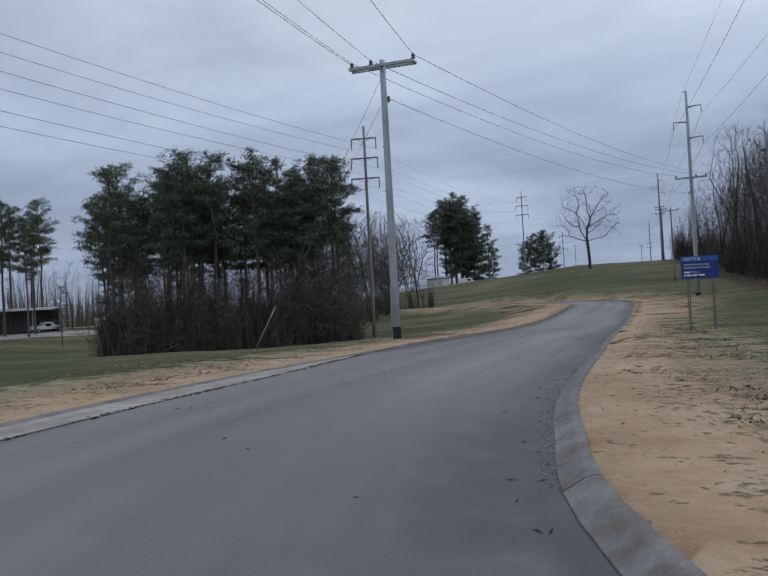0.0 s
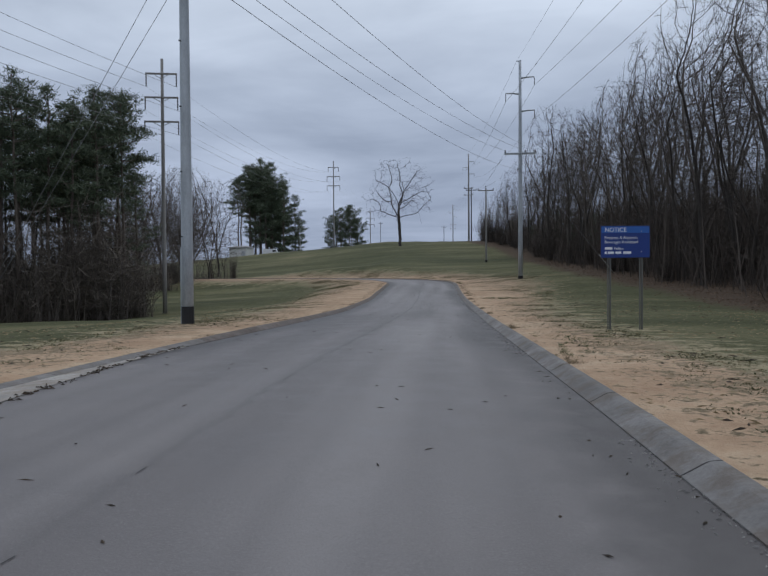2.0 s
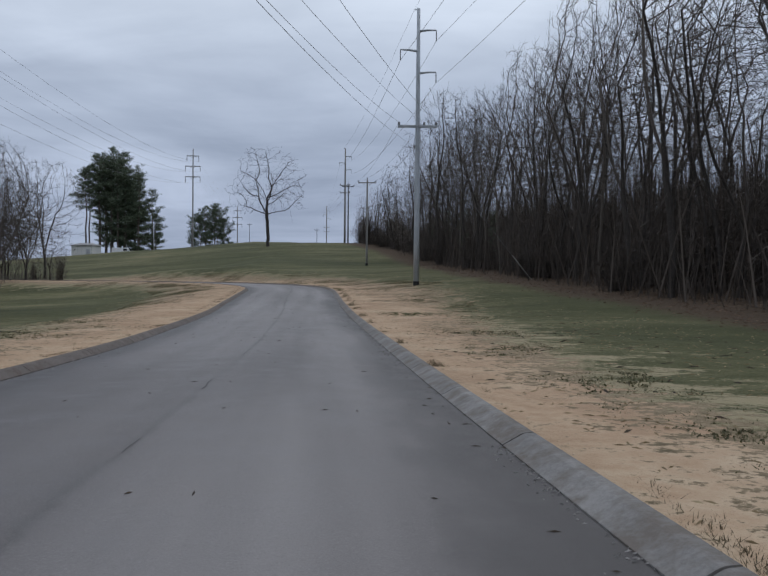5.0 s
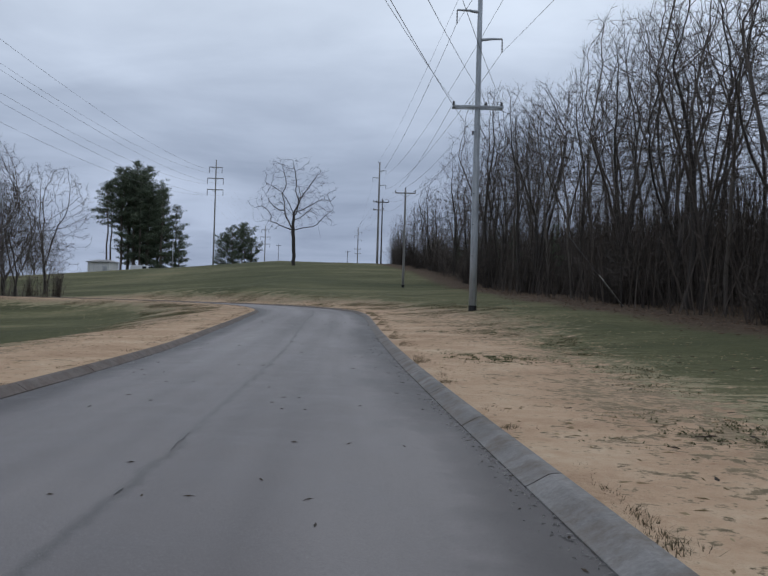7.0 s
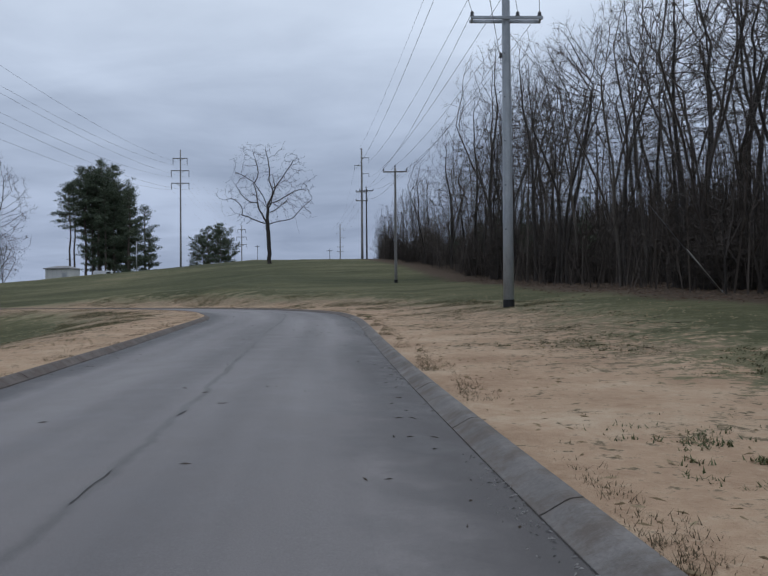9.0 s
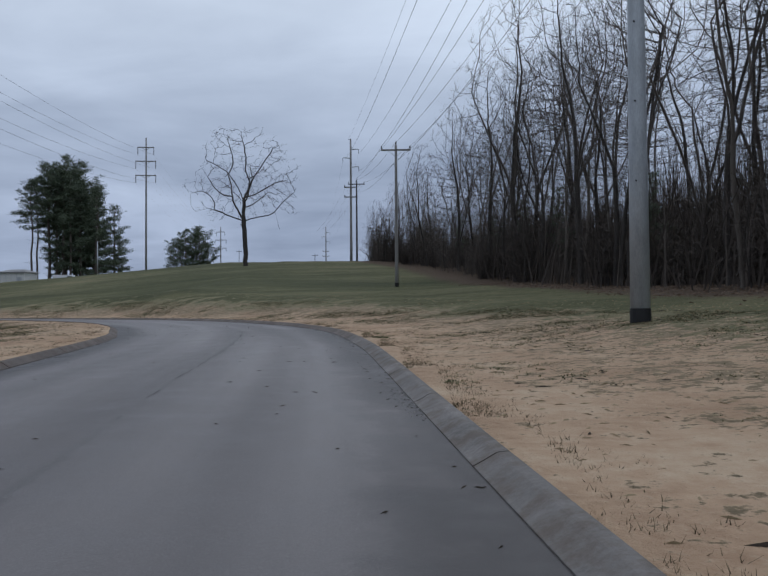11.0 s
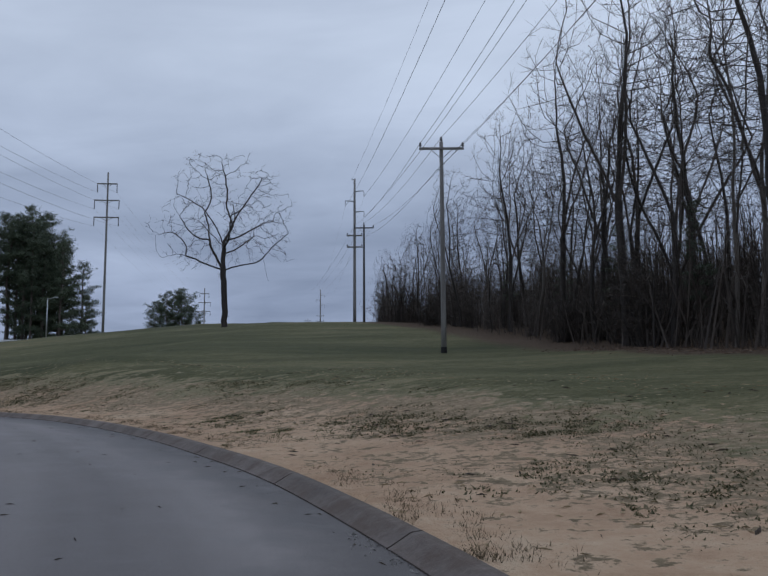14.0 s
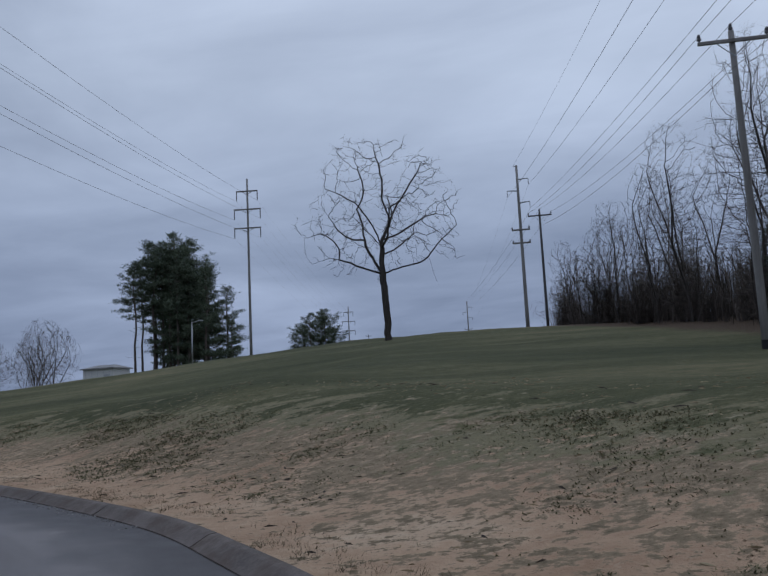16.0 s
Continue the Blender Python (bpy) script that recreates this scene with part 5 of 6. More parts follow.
# the lone bare tree on the hillside
def lone_tree():
    rnd = random.Random(77)
    x, y = -22.9, 136.6
    seeds = []

    def limb(points, start):
        """A crooked main limb through the points; returns the numbers of its nodes."""
        line = spline([tuple(p) for p in points], 0.45)
        got, last = [], start
        for p in (line if start < 0 else line[1:]):
            seeds.append(((p[0] + rnd.gauss(0, 0.03), p[1] + rnd.gauss(0, 0.03), p[2] + rnd.gauss(0, 0.03)), last))
            last = len(seeds) - 1
            got.append(last)
        return got

    def near(z, among):
        return min(among, key=lambda k: abs(seeds[k][0][2] - z))

    stem = limb([(0, 0, -0.3), (0.02, 0, 1.5), (-0.06, 0, 3.6), (-0.2, 0, 5.8), (-0.1, 0, 8.4), (0.1, 0.1, 9.2), (1.1, 0.3, 11.5), (2.3, 0.1, 13.2), (3.6, -0.3, 15.0)], -1)
    spot = seeds[near(5.7, stem)][0]
    left = limb([spot, (-0.9, 0.5, 7.0), (-1.75, 0.9, 8.6), (-2.0, 1.1, 10.6), (-2.3, 1.0, 12.0), (-1.7, 0.8, 13.6), (-2.2, 0.9, 16.0)], near(5.7, stem))
    fork = near(8.4, stem)
    mid = limb([seeds[fork][0], (-0.75, -0.6, 10.0), (-1.75, -1.2, 11.6), (-2.6, -1.5, 12.4), (-4.6, -1.8, 13.4)], fork)
    low = limb([spot, (-1.8, -0.5, 6.4), (-3.3, -0.9, 7.0), (-4.6, -1.3, 7.3), (-6.0, -1.5, 6.9)], near(5.7, stem))
    limb([seeds[low[len(low) // 2]][0], (-4.0, -0.6, 8.6), (-5.4, -0.9, 9.6), (-6.6, -0.8, 9.4)], low[len(low) // 2])
    right = limb([spot, (1.6, -0.3, 6.25), (3.6, -0.8, 6.6), (4.9, -1.1, 7.9), (6.6, -1.5, 9.3)], near(5.7, stem))
    limb([seeds[right[len(right) // 2]][0], (4.3, -1.3, 5.8), (4.7, -1.5, 4.6)], right[len(right) // 2])
    up = near(10.6, stem)
    limb([seeds[up][0], (0.2, -0.6, 12.2), (0.3, -0.9, 14.0), (-0.2, -1.0, 16.4)], up)
    limb([seeds[near(8.9, left)][0], (-3.4, 2.0, 9.6), (-4.6, 2.9, 10.6), (-5.6, 3.2, 12.2)], near(8.9, left))
    for z, way in ((7.2, (2.4, 3.8, 2.5)), (7.8, (1.4, -4.0, 2.6)), (9.0, (3.8, 1.6, 2.2)), (10.4, (-0.9, 4.2, 3.4)), (8.0, (-1.6, -4.3, 2.0))):
        k = near(z, stem)
        s = Vector(seeds[k][0])
        limb([s, s + Vector(way) * 0.4 + Vector((0.2, 0.1, -0.1)), s + Vector(way)], k)
    aims = []
    while len(aims) < 1000:
        q = Vector((rnd.uniform(-1, 1), rnd.uniform(-1, 1), rnd.uniform(-1, 1)))
        edge = 0.86 + 0.42 * noise.noise(q.normalized() * 1.9 + Vector((5, 1, 3)))
        if 0.30 < q.length < edge and rnd.random() < 0.35 + q.length ** 2:
            aims.append((q.x * 8.0 - 0.35, q.y * 6.9, 11.3 + q.z * (7.2 if q.z > 0 else 6.4)))
    at, par = colonise(seeds, aims, 0.36, 4.0, 0.46, np.array([0, 0, 0.02]), 77, 60, 0.25)
    tree_object("bare_tree", limb_meshes(at, par, 0.31, 0.012, rnd, 1, (0.4, 1.1), 0.008, 0.0, 1), (M_DARKBARK, M_DARKBARK),
                "lone leafless tree with a round crown on the grassy hill", "tree", "", ground_at(x, y))


lone_tree()

HARDWOODS = [bare_tree("bare_tree", 100 + i, h, r, split, lead, wide, n, lab, mats) for i, (h, r, split, lead, wide, n, lab, mats) in enumerate((
    (20, 0.185, 0.42, 3, 3.8, 620, "tall leafless hardwood tree with ascending limbs", (M_BARK, M_TWIG)),
    (18.5, 0.135, 0.50, 2, 2.9, 480, "slim leafless hardwood tree at the wood's edge", (M_BARK, M_TWIG)),
    (21, 0.215, 0.36, 3, 4.4, 680, "large dark leafless hardwood tree", (M_BARK, M_TWIG)),
    (16, 0.105, 0.42, 3, 2.7, 460, "young leafless tree with thin twigs", (M_PALEBARK, M_TWIG)),
    (18, 0.130, 0.46, 2, 3.0, 500, "pale-barked leafless hardwood tree", (M_PALEBARK, M_TWIG)),
    (18, 0.175, 0.28, 4, 4.6, 900, "leafless tree with a broad spreading crown", (M_BARK, M_TWIG))))]

THIN_TREES = [bare_tree("bare_tree", 130 + i, h, r, split, lead, wide, n, lab) for i, (h, r, split, lead, wide, n, lab) in enumerate((
    (19, 0.14, 0.50, 2, 2.9, 260, "leafless hardwood tree deep in the wood"), (20, 0.17, 0.44, 3, 3.2, 280, "tall leafless tree standing within the wood")))]
SPREADING = [bare_tree("bare_tree", 135 + i, h, r, split, lead, wide, n, lab, (M_BARK, M_TWIG), "roadside trees", 1.45) for i, (h, r, split, lead, wide, n, lab) in enumerate((
    (15, 0.18, 0.24, 4, 5.4, 950, "leafless tree with a wide twiggy crown"), (14, 0.15, 0.28, 4, 4.6, 800, "rounded leafless tree with crooked limbs")))]
SAPLINGS = [bare_tree("sapling", 140 + i, h, r, split, lead, wide, n, lab, (M_BARK, M_TWIG), "saplings") for i, (h, r, split, lead, wide, n, lab) in enumerate((
    (7.5, 0.06, 0.30, 3, 1.8, 170, "leafless many-stemmed sapling at the wood's edge"), (5.5, 0.045, 0.20, 4, 1.6, 150, "bushy leafless sapling among the brush")))]


def shrub(seed, height, radius, stems, label, twig_mat=M_BRUSH, stem_mat=M_DARKBARK):
    """A tangled leafless shrub: fanning stems filled with fine crossing twigs."""
    r = random.Random(seed)
    e = tagged(empty("shrub"), label, "shrub", "shrubs")
    sv, sf, tv, tf = [], [], [], []
    for _ in range(stems):
        a, lean = r.uniform(0, 6.283), abs(r.gauss(0, 0.6))
        h = height * (1 - 0.35 * min(1.2, lean) ** 2) * r.uniform(0.45, 1.0)
        root = Vector((r.gauss(0, 0.28), r.gauss(0, 0.28), -0.1))
        out = Vector((math.cos(a), math.sin(a), 0)) * radius * min(1.2, lean)
        p1 = root + out * 0.35 + Vector((0, 0, h * 0.5))
        p2 = root + out + Vector((r.gauss(0, 0.2), r.gauss(0, 0.2), h))
        twig([root, p1, p2], [0.022, 0.014, 0.008], sv, sf)
        for _ in range(15):
            t = r.uniform(0.1, 1)
            b = root.lerp(p1, t * 2) if t < 0.5 else p1.lerp(p2, t * 2 - 1)
            d = Vector((r.gauss(0, 1), r.gauss(0, 1), r.gauss(0.35, 0.7))).normalized() * r.uniform(0.35, 1.05) * height * 0.2
            w = d.cross(Vector((r.gauss(0, 1), r.gauss(0, 1), r.gauss(0, 1)))).normalized() * r.uniform(0.007, 0.015)
            i = len(tv)
            tv.extend([b - w, b + w, b + d * 0.6 + w * 0.8, b + d])
            tf.extend([(i, i + 1, i + 2), (i, i + 2, i + 3)])
    tagged(mesh_object("branchwork", sv, sf, stem_mat, e), kind="stuff")
    tagged(mesh_object("twigwork", tv, tf, twig_mat, e), kind="stuff")
    return e


SHRUBS = [shrub(150 + i, h, r, n, lab) for i, (h, r, n, lab) in enumerate((
    (4.2, 2.2, 56, "dark tangled leafless shrub at the wood's edge"), (5.2, 1.8, 56, "tall dense leafless shrub under the trees"), (3.2, 2.4, 50, "broad low leafless shrub")))]
DRY_SHRUBS = [shrub(160 + i, h, r, n, lab, M_BRUSH_PALE, M_TWIG) for i, (h, r, n, lab) in enumerate((
    (4.4, 2.0, 52, "grey-brown leafless shrub beneath the pines"), (5.4, 1.7, 52, "tall grey-brown leafless shrub beneath the pines")))]
rnd = random.Random(5)
spots = []
tries = 0
while len(spots) < 110 and tries < 20000:
    tries += 1
    y = rnd.uniform(-12, 182)
    back = abs(rnd.gauss(0, 1)) * 13 + 0.6
    x = float(wood_edge(y)) + back
    if back > 42 or min([9] + [math.hypot(x - a, y - b) for a, b in spots]) < 1.5 + back * 0.03:
        continue
    spots.append((x, y))
for x, y in spots:
    s = rnd.uniform(0.88, 1.15) * (0.48 + 0.52 * float(1 - smooth(88, 152, y)))
    back = x - float(wood_edge(y))
    planted(HARDWOODS[rnd.choice((0, 1, 2, 5)) if y > 95 else rnd.randrange(6)] if back < 10 else THIN_TREES[rnd.randrange(2)], x, y, rnd.uniform(0, 360), s, rnd.uniform(-4, 4))
for k in range(26):
    # the tall first row of the wood
    y = 18 + 3.6 * k + rnd.uniform(-1.2, 1.2)
    planted(HARDWOODS[(0, 2, 4, 0, 5, 1)[k % 6]], float(wood_edge(y)) + rnd.uniform(1.2, 4.2), y, rnd.uniform(0, 360), rnd.uniform(0.88, 1.04) * (0.5 + 0.5 * float(1 - smooth(92, 128, y))), rnd.uniform(-4, 4))
for k in range(8):
    y = 104 + 4.4 * k + rnd.uniform(-1, 1)
    planted(HARDWOODS[(0, 1, 4, 1)[k % 4]], float(wood_edge(y)) + rnd.uniform(0.5, 4), y, rnd.uniform(0, 360), rnd.uniform(0.62, 0.80), rnd.uniform(-4, 4))
for k in range(45):
    y = rnd.uniform(-8, 165)
    planted(SAPLINGS[k % 2], float(wood_edge(y)) + rnd.uniform(-0.5, 5), y, rnd.uniform(0, 360), rnd.uniform(0.6, 1.15), rnd.uniform(-6, 6))


def brush(name, count, spot, low, high, label, seed, material=M_BRUSH):
    def shape(r, at, v, f):
        h = (low + (high - low) * r.random() ** 2.2) * (1 - 0.55 * float(smooth(95, 145, at.y)))
        d = Vector((r.gauss(0, 0.22), r.gauss(0, 0.22), 1))
        p1, p2 = at + d * h * 0.5, at + d * h + Vector((r.gauss(0, 0.3), r.gauss(0, 0.3), 0))
        twig([at - Vector((0, 0, 0.1)), p1, p2], [0.014 + 0.006 * h, 0.010 + 0.003 * h, 0.006], v, f)
        for _ in range(9):
            t = r.uniform(0.12, 1)
            b = at.lerp(p1, t * 2) if t < 0.5 else p1.lerp(p2, t * 2 - 1)
            q = b + Vector((r.gauss(0, 0.75), r.gauss(0, 0.75), r.uniform(-0.1, 0.7))) * (0.35 + h * 0.22)
            i = len(v)
            w = Vector((r.uniform(-1, 1), r.uniform(-1, 1), 0)).normalized() * (0.010 + 0.002 * h)
            v.extend([b - w, b + w, q])
            f.append((i, i + 1, i + 2))
    return scatter(name, count, spot, shape, material, label, "brush", seed)


def east_brush(rnd):
    y = rnd.uniform(-12, 172)
    x = float(wood_edge(y)) + abs(rnd.gauss(0, 6.5)) + rnd.uniform(-0.8, 0.8)
    return x, y, height_at_fast(x, y)


BX, BY = np.arange(-130, 90, 2.0), np.arange(-40, 240, 2.0)
BZ = land(*(q.ravel() for q in np.meshgrid(BX, BY)))[0].reshape(len(BY), len(BX))


def height_at_fast(x, y):
    i, j = (x - BX[0]) / 2, (y - BY[0]) / 2
    a, b = int(np.clip(i, 0, len(BX) - 2)), int(np.clip(j, 0, len(BY) - 2))
    u, w = np.clip(i - a, 0, 1), np.clip(j - b, 0, 1)
    return float((BZ[b, a] * (1 - u) + BZ[b, a + 1] * u) * (1 - w) + (BZ[b + 1, a] * (1 - u) + BZ[b + 1, a + 1] * u) * w)


def far_wood_spot(rnd):
    y = rnd.uniform(-30, 200)
    x = float(wood_edge(y)) + rnd.uniform(24, 78)
    return x, y, height_at_fast(x, y)


def far_stem(r, at, v, f):
    """A distant trunk with a few rising limbs."""
    h = r.uniform(7, 15) * (1 - 0.45 * float(smooth(95, 150, at.y)))
    lean = Vector((r.gauss(0, 0.04), r.gauss(0, 0.04), 1))
    twig([at - Vector((0, 0, 0.2)), at + lean * h * 0.5, at + lean * h], [r.uniform(0.08, 0.17), 0.07, 0.02], v, f)
    for _ in range(10):
        b = at + lean * h * r.uniform(0.05, 0.95)
        a, l = r.uniform(0, 6.283), r.uniform(1.2, 3.2)
        d = Vector((math.cos(a) * 0.6, math.sin(a) * 0.6, r.uniform(0.2, 1.0))).normalized() * l
        w = Vector((-math.sin(a), math.cos(a), 0)) * 0.035
        i = len(v)
        v.extend([b - w, b + w, b + d])
        f.append((i, i + 1, i + 2))


def far_west_spot(rnd):
    """Woods behind the yard, and a low belt beyond the hill."""
    if rnd.random() < 0.5:
        x, y = rnd.uniform(-200, -122), rnd.uniform(76, 165)
        if y < 60 + 0.9 * (-108 - x):
            return None
    else:
        x, y = rnd.uniform(-270, -96), rnd.uniform(262, 300)
    return x, y, height_at(x, y)


scatter("far_woods", 4200, far_wood_spot, far_stem, M_BRUSH, "leafless trunks and limbs deep in the woods", "woods", 24)
def mid_wood_spot(rnd):
    y = rnd.uniform(-15, 150)
    x = float(wood_edge(y)) + rnd.uniform(5, 32)
    return x, y, height_at_fast(x, y)


def mid_stem(r, at, v, f):
    """A slim understory tree with a tangle of low limbs."""
    h = r.uniform(4, 11.5) * (1 - 0.5 * float(smooth(85, 140, at.y)))
    lean = Vector((r.gauss(0, 0.08), r.gauss(0, 0.08), 1))
    twig([at - Vector((0, 0, 0.2)), at + lean * h * 0.5, at + lean * h], [r.uniform(0.03, 0.07), 0.03, 0.01], v, f)
    for _ in range(14):
        b = at + lean * h * r.uniform(0.1, 0.95)
        a, l = r.uniform(0, 6.283), r.uniform(0.8, 2.4)
        d = Vector((math.cos(a) * 0.8, math.sin(a) * 0.8, r.uniform(-0.1, 0.9))).normalized() * l
        w = Vector((-math.sin(a), math.cos(a), 0)) * 0.016
        i = len(v)
        v.extend([b - w, b + w, b + d])
        f.append((i, i + 1, i + 2))


scatter("understory", 7500, mid_wood_spot, mid_stem, M_BRUSH, "dark leafless understory between the trunks", "woods", 27)
scatter("far_woods", 2200, far_west_spot, far_stem, M_BRUSH_PALE, "distant belt of bare grey-brown woods", "woods", 25)
rnd_s = random.Random(6)
for k in range(150):
    y = rnd_s.uniform(-12, 170)
    back = abs(rnd_s.gauss(0, 6)) + 0.3
    x = float(wood_edge(y)) + back
    planted(SHRUBS[k % 3], x, y, rnd_s.uniform(0, 360), rnd_s.uniform(0.75, 1.25) * (1 + 0.03 * back) * (1 - 0.35 * float(smooth(100, 150, y))))
for k in range(34):
    y = rnd_s.uniform(100, 166)
    planted(DRY_SHRUBS[k % 2] if k % 3 else SHRUBS[k % 2], float(wood_edge(y)) + 0.5 + abs(rnd_s.gauss(0, 4.5)), y, rnd_s.uniform(0, 360), rnd_s.uniform(0.7, 1.6))
brush("thicket", 4200, east_brush, 0.6, 7.5, "dense leafless brown thicket under the trees", 21)

# pines and bare trees to the west
PINES = [pine(200 + i, h, c, s, r, n, lab, blunt, per) for i, (h, c, s, r, n, lab, blunt, per) in enumerate((
    (19.5, 0.50, 3.0, 0.19, 18, "tall pine with a dark rounded crown", 3.6, 3.0), (18.5, 0.46, 2.5, 0.16, 18, "slender pine with a ragged crown", 2.4, 2.6),
    (20, 0.56, 3.2, 0.20, 18, "tall pine with bare lower trunk", 3.8, 2.9), (16, 0.26, 2.7, 0.16, 12, "younger pine with branches low down", 1.3, 3.0),
    (17, 0.10, 4.3, 0.24, 18, "dense full pine branched to the ground", 1.8, 3.5),
    (17, 0.20, 3.8, 0.22, 20, "dense pine with a broad rounded crown", 4.5, 4.0)))]
rnd = random.Random(9)
spots = []
tries = 0
while len(spots) < 50 and tries < 8000:
    tries += 1
    u, w = rnd.uniform(0, 0.97), rnd.uniform(0, 1)
    x, y = -29.5 - 14.5 * u - 13 * w, 35 - 18 * u + 17 * w
    if min([9] + [math.hypot(x - a, y - b) for a, b in spots]) < 2.0:
        continue
    spots.append((x, y))
    planted(PINES[rnd.randrange(3)], x, y, rnd.uniform(0, 360), rnd.uniform(0.87, 0.97) * (1 - 0.20 * max(0.0, u - 0.6) / 0.4 - 0.04 * max(0.0, 0.3 - u) / 0.3), rnd.uniform(-2, 2))
for x, y, s in ((-29.6, 36.2, 0.90), (-31.2, 38.4, 0.92), (-30.4, 33.8, 0.86), (-32.8, 41.0, 0.93)):
    planted(PINES[(0, 2)[s > 0.9]], x, y, rnd.uniform(0, 360), s)
for x, y, s in ((-110, 66, 1.15), (-118, 80, 1.2), (-98, 59, 1.0), (-101, 63, 1.08), (-104, 59.5, 1.1), (-103, 55, 1.05), (-107, 62, 1.12), (-106, 67, 1.0), (-112, 61, 1.1)):
    planted(PINES[0 if y < 72 else 2], x, y, rnd.uniform(0, 360), s)
for x, y, s in ((7.5, 104, 0.42), (6, 112, 0.36), (9, 96, 0.45), (3.5, 121, 0.34), (11, 80, 0.40), (-78, 47, 0.55), (-45, 22, 0.80), (-44, 25, 0.9), (-31, 41, 0.85)):
    planted(PINES[3], x, y, rnd.uniform(0, 360), s)


def west_brush(rnd):
    u, w = rnd.uniform(-0.06, 0.98), rnd.random() ** 1.6
    x, y = -27.6 - 15.5 * u - 13 * w, 34.5 - 18 * u + 17 * w
    return x, y, height_at_fast(x, y)


for k in range(64):
    x, y, z = west_brush(rnd_s)
    planted(DRY_SHRUBS[k % 2], x, y, rnd_s.uniform(0, 360), rnd_s.uniform(1.0, 2.1))
brush("thicket", 2000, west_brush, 0.6, 6.5, "dense leafless thicket at the feet of the pines", 22, M_BRUSH_PALE)
for k in range(40):
    u, w = rnd.uniform(0, 0.94), rnd.random()
    x, y = -28.4 - 15 * u - 10 * w, 34 - 18 * u + 14 * w
    planted(THIN_TREES[k % 2] if k % 3 else HARDWOODS[4], x, y, rnd.uniform(0, 360), rnd.uniform(0.36, 0.62))
for x, y, s in ((-50, 106.3, 1.05), (-54.5, 104.5, 0.95), (-57, 109, 1.05), (-60.5, 104, 1.0), (-63, 111, 1.05), (-67, 106, 1.0), (-72, 112, 0.95), (-46, 99, 0.5),
                (-79, 108, 0.95), (-86, 114, 0.9), (-43.5, 80, 1.05), (-46.5, 84, 1.1), (-50, 79, 1.05), (-48.5, 90, 1.1), (-53, 86, 1.15), (-57, 82, 1.1), (-55, 95, 1.1),
                (-60, 92, 1.1), (-65, 88, 1.1), (-70, 96, 1.05), (-45.5, 76, 0.7), (-52, 98, 0.8), (-44, 88, 0.8), (-58, 88, 1.0), (-62, 97, 1.0), (-50.5, 93, 0.9)):
    planted(SPREADING[rnd.randrange(2)], x, y, rnd.uniform(0, 360), s * rnd.uniform(0.92, 1.08))


def far_brush(rnd):
    x = rnd.uniform(-98, -43)
    y = rnd.uniform(74, 100) + (-43 - x) * 0.35
    return x, y, height_at_fast(x, y)


for k in range(26):
    x, y, z = far_brush(rnd_s)
    planted(DRY_SHRUBS[k % 2], x, y, rnd_s.uniform(0, 360), rnd_s.uniform(0.7, 1.2))
for k in range(7):
    x, y = -103 - 4.5 * k + rnd_s.uniform(-1, 1), 208 + rnd_s.uniform(-6, 8)
    planted(SPREADING[k % 2], x, y, rnd_s.uniform(0, 360), rnd_s.uniform(0.8, 1.15))
for k in range(14):
    x, y = -122 - 6 * k + rnd_s.uniform(-2, 2), 200 + rnd_s.uniform(-8, 14)
    planted(THIN_TREES[k % 2], x, y, rnd_s.uniform(0, 360), rnd_s.uniform(0.8, 1.15))
brush("thicket", 1500, far_brush, 0.5, 5.0, "leafless brush among bare trees by the lane", 23, M_BRUSH_PALE)

# pines by the white hut and far beyond the hilltop
for x, y, k, s in ((-88.5, 221, 2, 1.32), (-87.5, 216, 2, 1.38), (-86, 222, 0, 1.56), (-84, 217, 2, 1.58), (-82.5, 223, 0, 1.66), (-81, 218, 5, 1.62), (-79.5, 224, 5, 1.52),
                   (-78, 220, 5, 1.42), (-76.5, 225, 4, 1.55), (-74.2, 221, 4, 1.46), (-81.5, 227, 2, 1.60), (-71.2, 224, 4, 1.18), (-83, 219, 0, 1.54), (-85, 225, 5, 1.30),
                   (-77, 218, 4, 1.42), (-80, 222, 5, 1.60), (-78.5, 216, 0, 1.40), (-69.2, 221, 4, 0.80), (-73, 217, 4, 1.36)):
    planted(PINES[k], x, y, rnd.uniform(0, 360), s)
for x, y, k, s in ((-79.5, 300, 3, 1.30), (-76.8, 303, 5, 1.40), (-73.5, 298, 0, 1.30), (-71.0, 302, 5, 1.52), (-69.5, 300, 2, 1.22), (-67.5, 303, 5, 1.25), (-78, 299, 3, 1.15)):
    planted(PINES[k], x, y, rnd.uniform(0, 360), s)
for k in range(9):
    planted(SPREADING[k % 2], -101.5 - 3.2 * k + rnd.uniform(-1, 1), 206 + rnd.uniform(-4, 10), rnd.uniform(0, 360), rnd.uniform(0.60, 0.95))


def slope_brush(r):
    x, y = r.uniform(-160, -94), r.uniform(206, 238)
    return x, y, height_at(x, y)


brush("thicket", 600, slope_brush, 0.8, 4.5, "low leafless thicket on the far slope", 28, M_BRUSH_PALE)
for x, y, s in ((-128, 196, 0.9), (-136, 204, 1.0), (-143, 196, 0.9), (-150, 210, 1.0), (-160, 200, 1.0), (-120, 214, 0.8), (-170, 215, 1.0), (-113, 222, 0.7)):
    planted(HARDWOODS[rnd.choice((0, 5, 4))], x, y, rnd.uniform(0, 360), s)


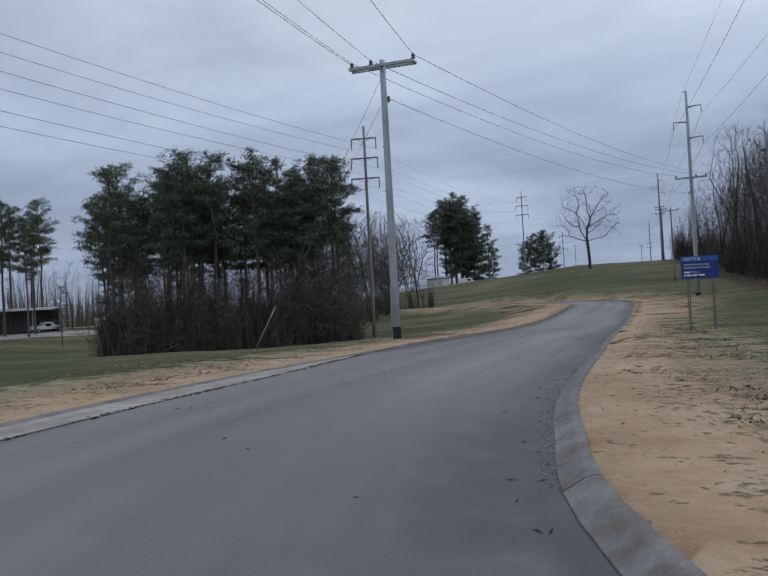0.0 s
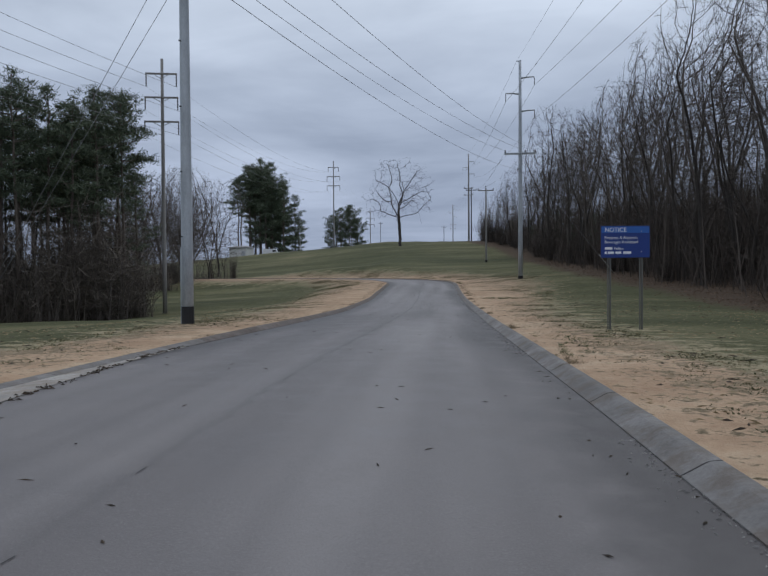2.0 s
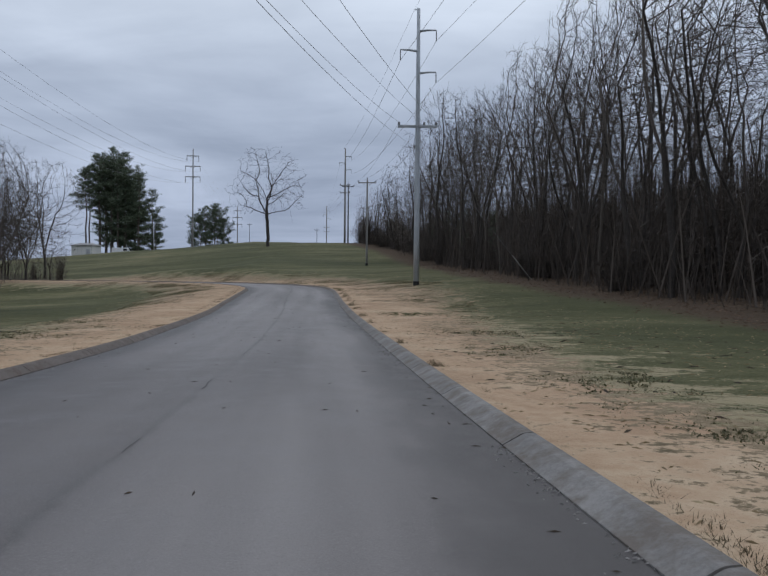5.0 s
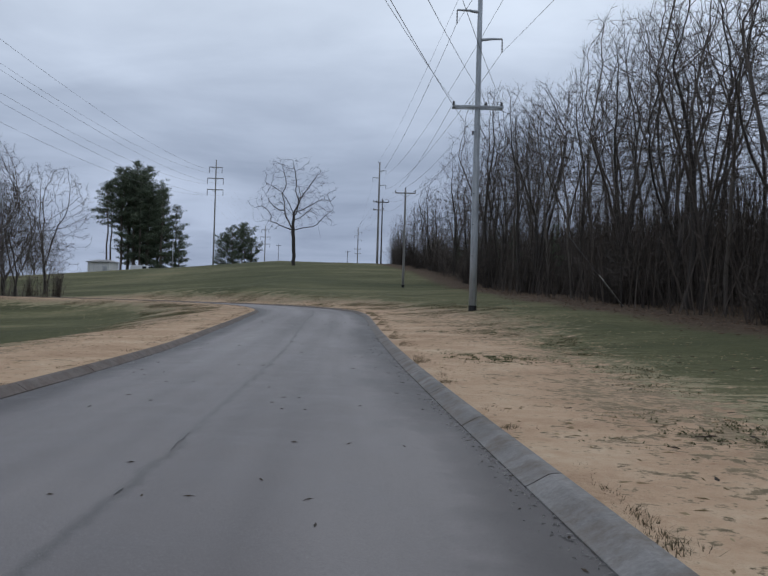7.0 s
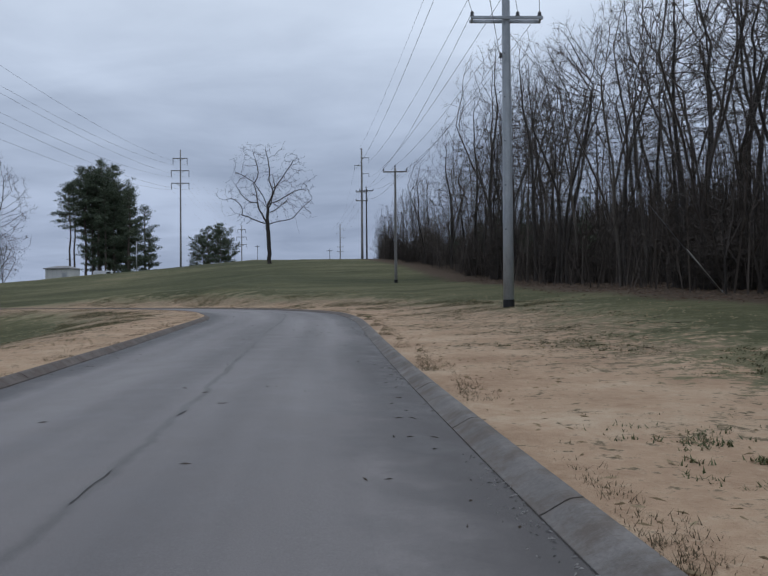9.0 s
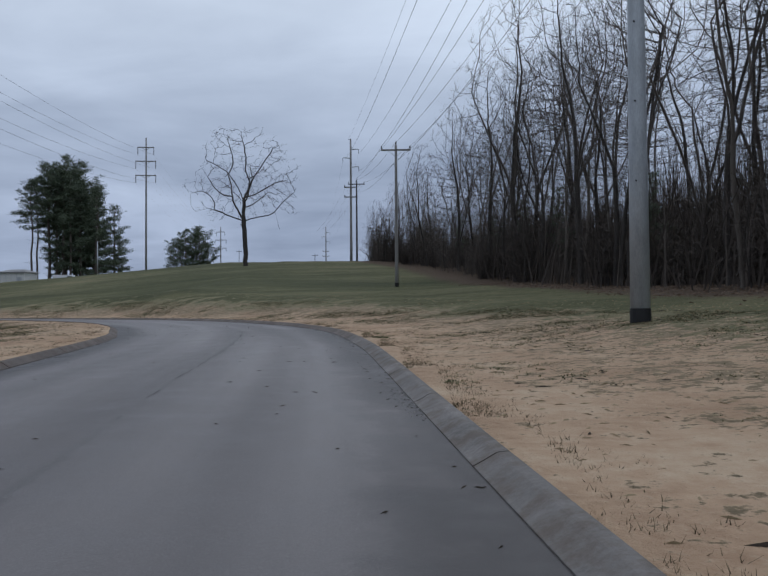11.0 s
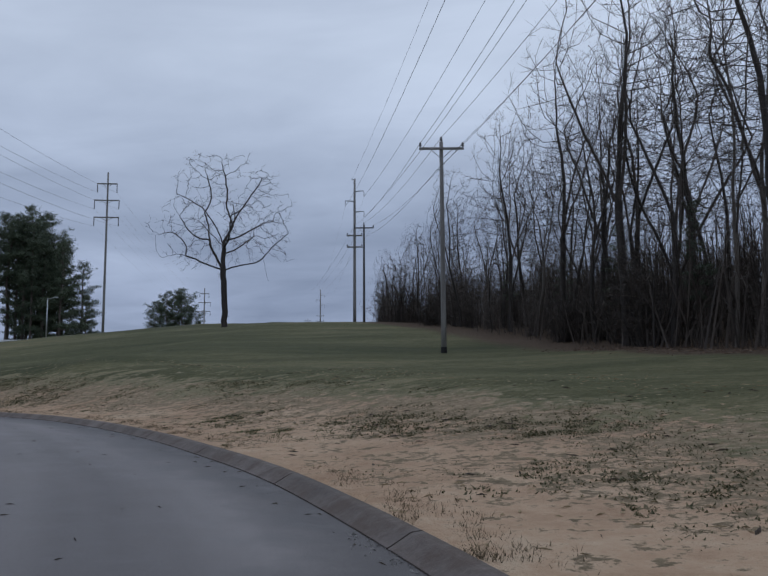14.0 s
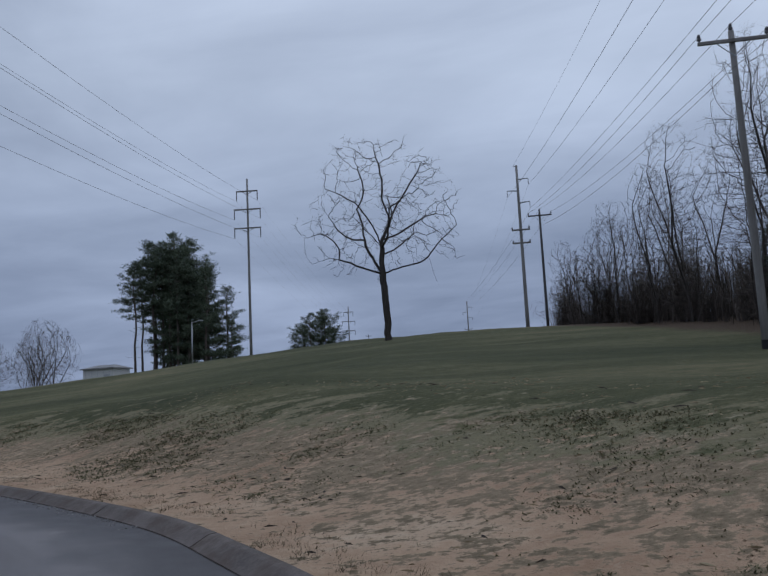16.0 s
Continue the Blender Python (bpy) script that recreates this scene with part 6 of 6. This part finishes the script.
# ---------- hut, lamp post and vehicles on the far side of the hill ----------
for k in range(16):
    planted(THIN_TREES[k % 2], -128 + 4.2 * k + rnd.uniform(-2, 2), 82 + 2.2 * k + rnd.uniform(-4, 8), rnd.uniform(0, 360), rnd.uniform(0.6, 0.85))


def hut():
    x, y = -72.5, 178.2
    e = empty("site_hut", ground_at(x, y))
    e.rotation_euler = (0, 0, radians(-8))
    tagged(e, "white portable hut with a low grey hipped roof", "hut")
    part("wall", box_bm(5.2, 4.0, 3.6, pose(0, 0, 1.2)), M_PANEL, e)
    bm = bmesh.new()
    pts = [(-2.85, -2.3, 3.0), (2.85, -2.3, 3.0), (2.85, 2.3, 3.0), (-2.85, 2.3, 3.0), (-1.5, 0, 3.55), (1.5, 0, 3.55)]
    vs = [bm.verts.new(p) for p in pts]
    for q in ((0, 1, 5, 4), (1, 2, 5), (2, 3, 4, 5), (3, 0, 4), (3, 2, 1, 0)):
        bm.faces.new([vs[i] for i in q])
    part("roof", bm, M_ROOF, e, "low grey hipped roof")
    part("fascia", box_bm(5.8, 4.7, 0.16, pose(0, 0, 2.94)), M_ROOF, e)
    for k in range(5):
        part("panel_joint", box_bm(0.05, 0.02, 2.7, pose(-2.1 + 1.05 * k, -2.012, 1.4)), M_ALU, e)
    part("door", box_bm(0.95, 0.05, 2.05, pose(1.6, -2.02, 1.03), 0.01), M_ALU, e)


def vehicle(name, x, y, turn, paint, label, van=True):
    e = empty(name, ground_at(x, y))
    e.rotation_euler = (0, 0, radians(turn))
    tagged(e, label, "vehicle")
    length, h = 5.4, 2.2 if van else 1.75
    bm = bmesh.new()
    side = [(-2.7, 0.45), (2.7, 0.45), (2.7, 1.0), (1.75, 1.12), (1.0, h - 0.05), (0.7, h), (-2.5, h), (-2.7, h - 0.2)] if van else \
        [(-2.7, 0.5), (2.7, 0.5), (2.7, 1.0), (1.3, 1.1), (0.6, h), (-0.7, h), (-0.9, 1.1), (-2.7, 1.1)]
    a = [bm.verts.new((p, -0.95, z)) for p, z in side]
    b = [bm.verts.new((p, 0.95, z)) for p, z in side]
    n = len(side)
    bm.faces.new(a[::-1])
    bm.faces.new(b)
    for k in range(n):
        bm.faces.new((a[k], a[(k + 1) % n], b[(k + 1) % n], b[k]))
    bmesh.ops.bevel(bm, geom=bm.edges[:], offset=0.06, segments=2, affect="EDGES")
    part("body", bm, paint, e)
    for s in (-1, 1):
        part("side_window", box_bm(0.9 if van else 1.0, 0.03, 0.5, pose(0.45 if van else -0.1, s * 0.955, h - 0.5), 0.02), M_GLASS, e)
    part("windscreen", box_bm(0.03, 1.6, 0.75, pose(1.42 if van else 1.0, 0, h - 0.5, 0, -38 if van else -45, 0)), M_GLASS, e)
    for px in (-1.7, 1.7):
        for s in (-1, 1):
            w = rod("wheel", (px, s * 0.72, 0.34), (px, s * 0.97, 0.34), 0.34, 0.34, M_TYRE, e, 16)
            rod("rim", (px, s * 0.94, 0.34), (px, s * 0.985, 0.34), 0.2, 0.18, M_ALU, w, 12)


def lamp_post(x, y, height, label, arm=0.9):
    e = empty("lamp_post", ground_at(x, y))
    tagged(e, label, "lamp post")
    rod("post", (0, 0, -0.2), (0, 0, height), 0.10, 0.06, M_ALU, e, 8)
    rod("arm", (0, 0, height - 0.1), (arm, 0, height + 0.12), 0.04, 0.035, M_ALU, e, 6)
    part("lantern", box_bm(0.55, 0.22, 0.12, pose(arm + 0.2, 0, height + 0.12), 0.03), M_ALU, e)


hut()
vehicle("van", -65.6, 184.0, 8, M_CARWHITE, "white panel van parked by the pines")
vehicle("pickup_truck", -79.0, 205.0, 160, M_CARDARK, "dark pickup truck parked behind the hut", False)
L_Z = height_at(-50.7, 159.3)
lamp_post(-50.7, 159.3, 12.5 - L_Z, "slim grey lamp post on the hillside")


# ---------- yard with a low shed to the west ----------
def shed():
    x, y = -111.0, 66.0
    e = empty("shed", ground_at(x, y))
    e.rotation_euler = (0, 0, radians(42))
    tagged(e, "long dark open shed with a pale roof edge", "shed")
    part("rear_wall", box_bm(18, 0.2, 4.0, pose(0, 3.5, 2.0)), M_ROOF, e)
    for px in (-9, 9):
        part("side_wall", box_bm(0.2, 7, 4.0, pose(px, 0, 2.0)), M_ROOF, e)
    part("roof", box_bm(19, 8.4, 0.16, pose(0, 0, 4.15, 3, 0, 0)), M_ROOF, e)
    part("fascia", box_bm(19, 0.12, 0.34, pose(0, -4.22, 3.98)), M_WHITE, e, "pale painted roof edge")
    for k in range(5):
        part("post", box_bm(0.2, 0.2, 4.0, pose(-8.8 + 4.4 * k, -3.6, 2.0)), M_ROOF, e)


def yard_paving():
    """Grey hardstanding in front of the shed, laid on the ground."""
    v, f = [], []
    n, k = 24, 10
    turn = Matrix.Rotation(radians(42), 2)
    for j in range(k + 1):
        for i in range(n + 1):
            q = turn @ Vector((-22 + 44 * i / n, -16 + 13 * j / k + 0.5 * math.sin(i * 0.9) * (j == 0)))
            x, y = -111 + q.x, 66 + q.y
            v.append((x, y, height_at(x, y) + 0.06))
    f = [(j * (n + 1) + i, j * (n + 1) + i + 1, (j + 1) * (n + 1) + i + 1, (j + 1) * (n + 1) + i) for j in range(k) for i in range(n)]
    tagged(mesh_object("yard_paving", v, f, M_GUTTER), "pale grey paved yard before the shed", "pavement", kind="structure")


yard_paving()
shed()
vehicle("van", -98.0, 77.0, 50, M_CARWHITE, "white van parked beside the shed")
vehicle("van", -94.5, 82.0, 130, M_CARWHITE, "white van parked at the yard's edge")
vehicle("pickup_truck", -104.5, 68.5, 70, M_CARWHITE, "white pickup truck parked before the shed", False)
lamp_post(-100.5, 79.0, 8.5, "tall lamp post in the yard", 0.7)
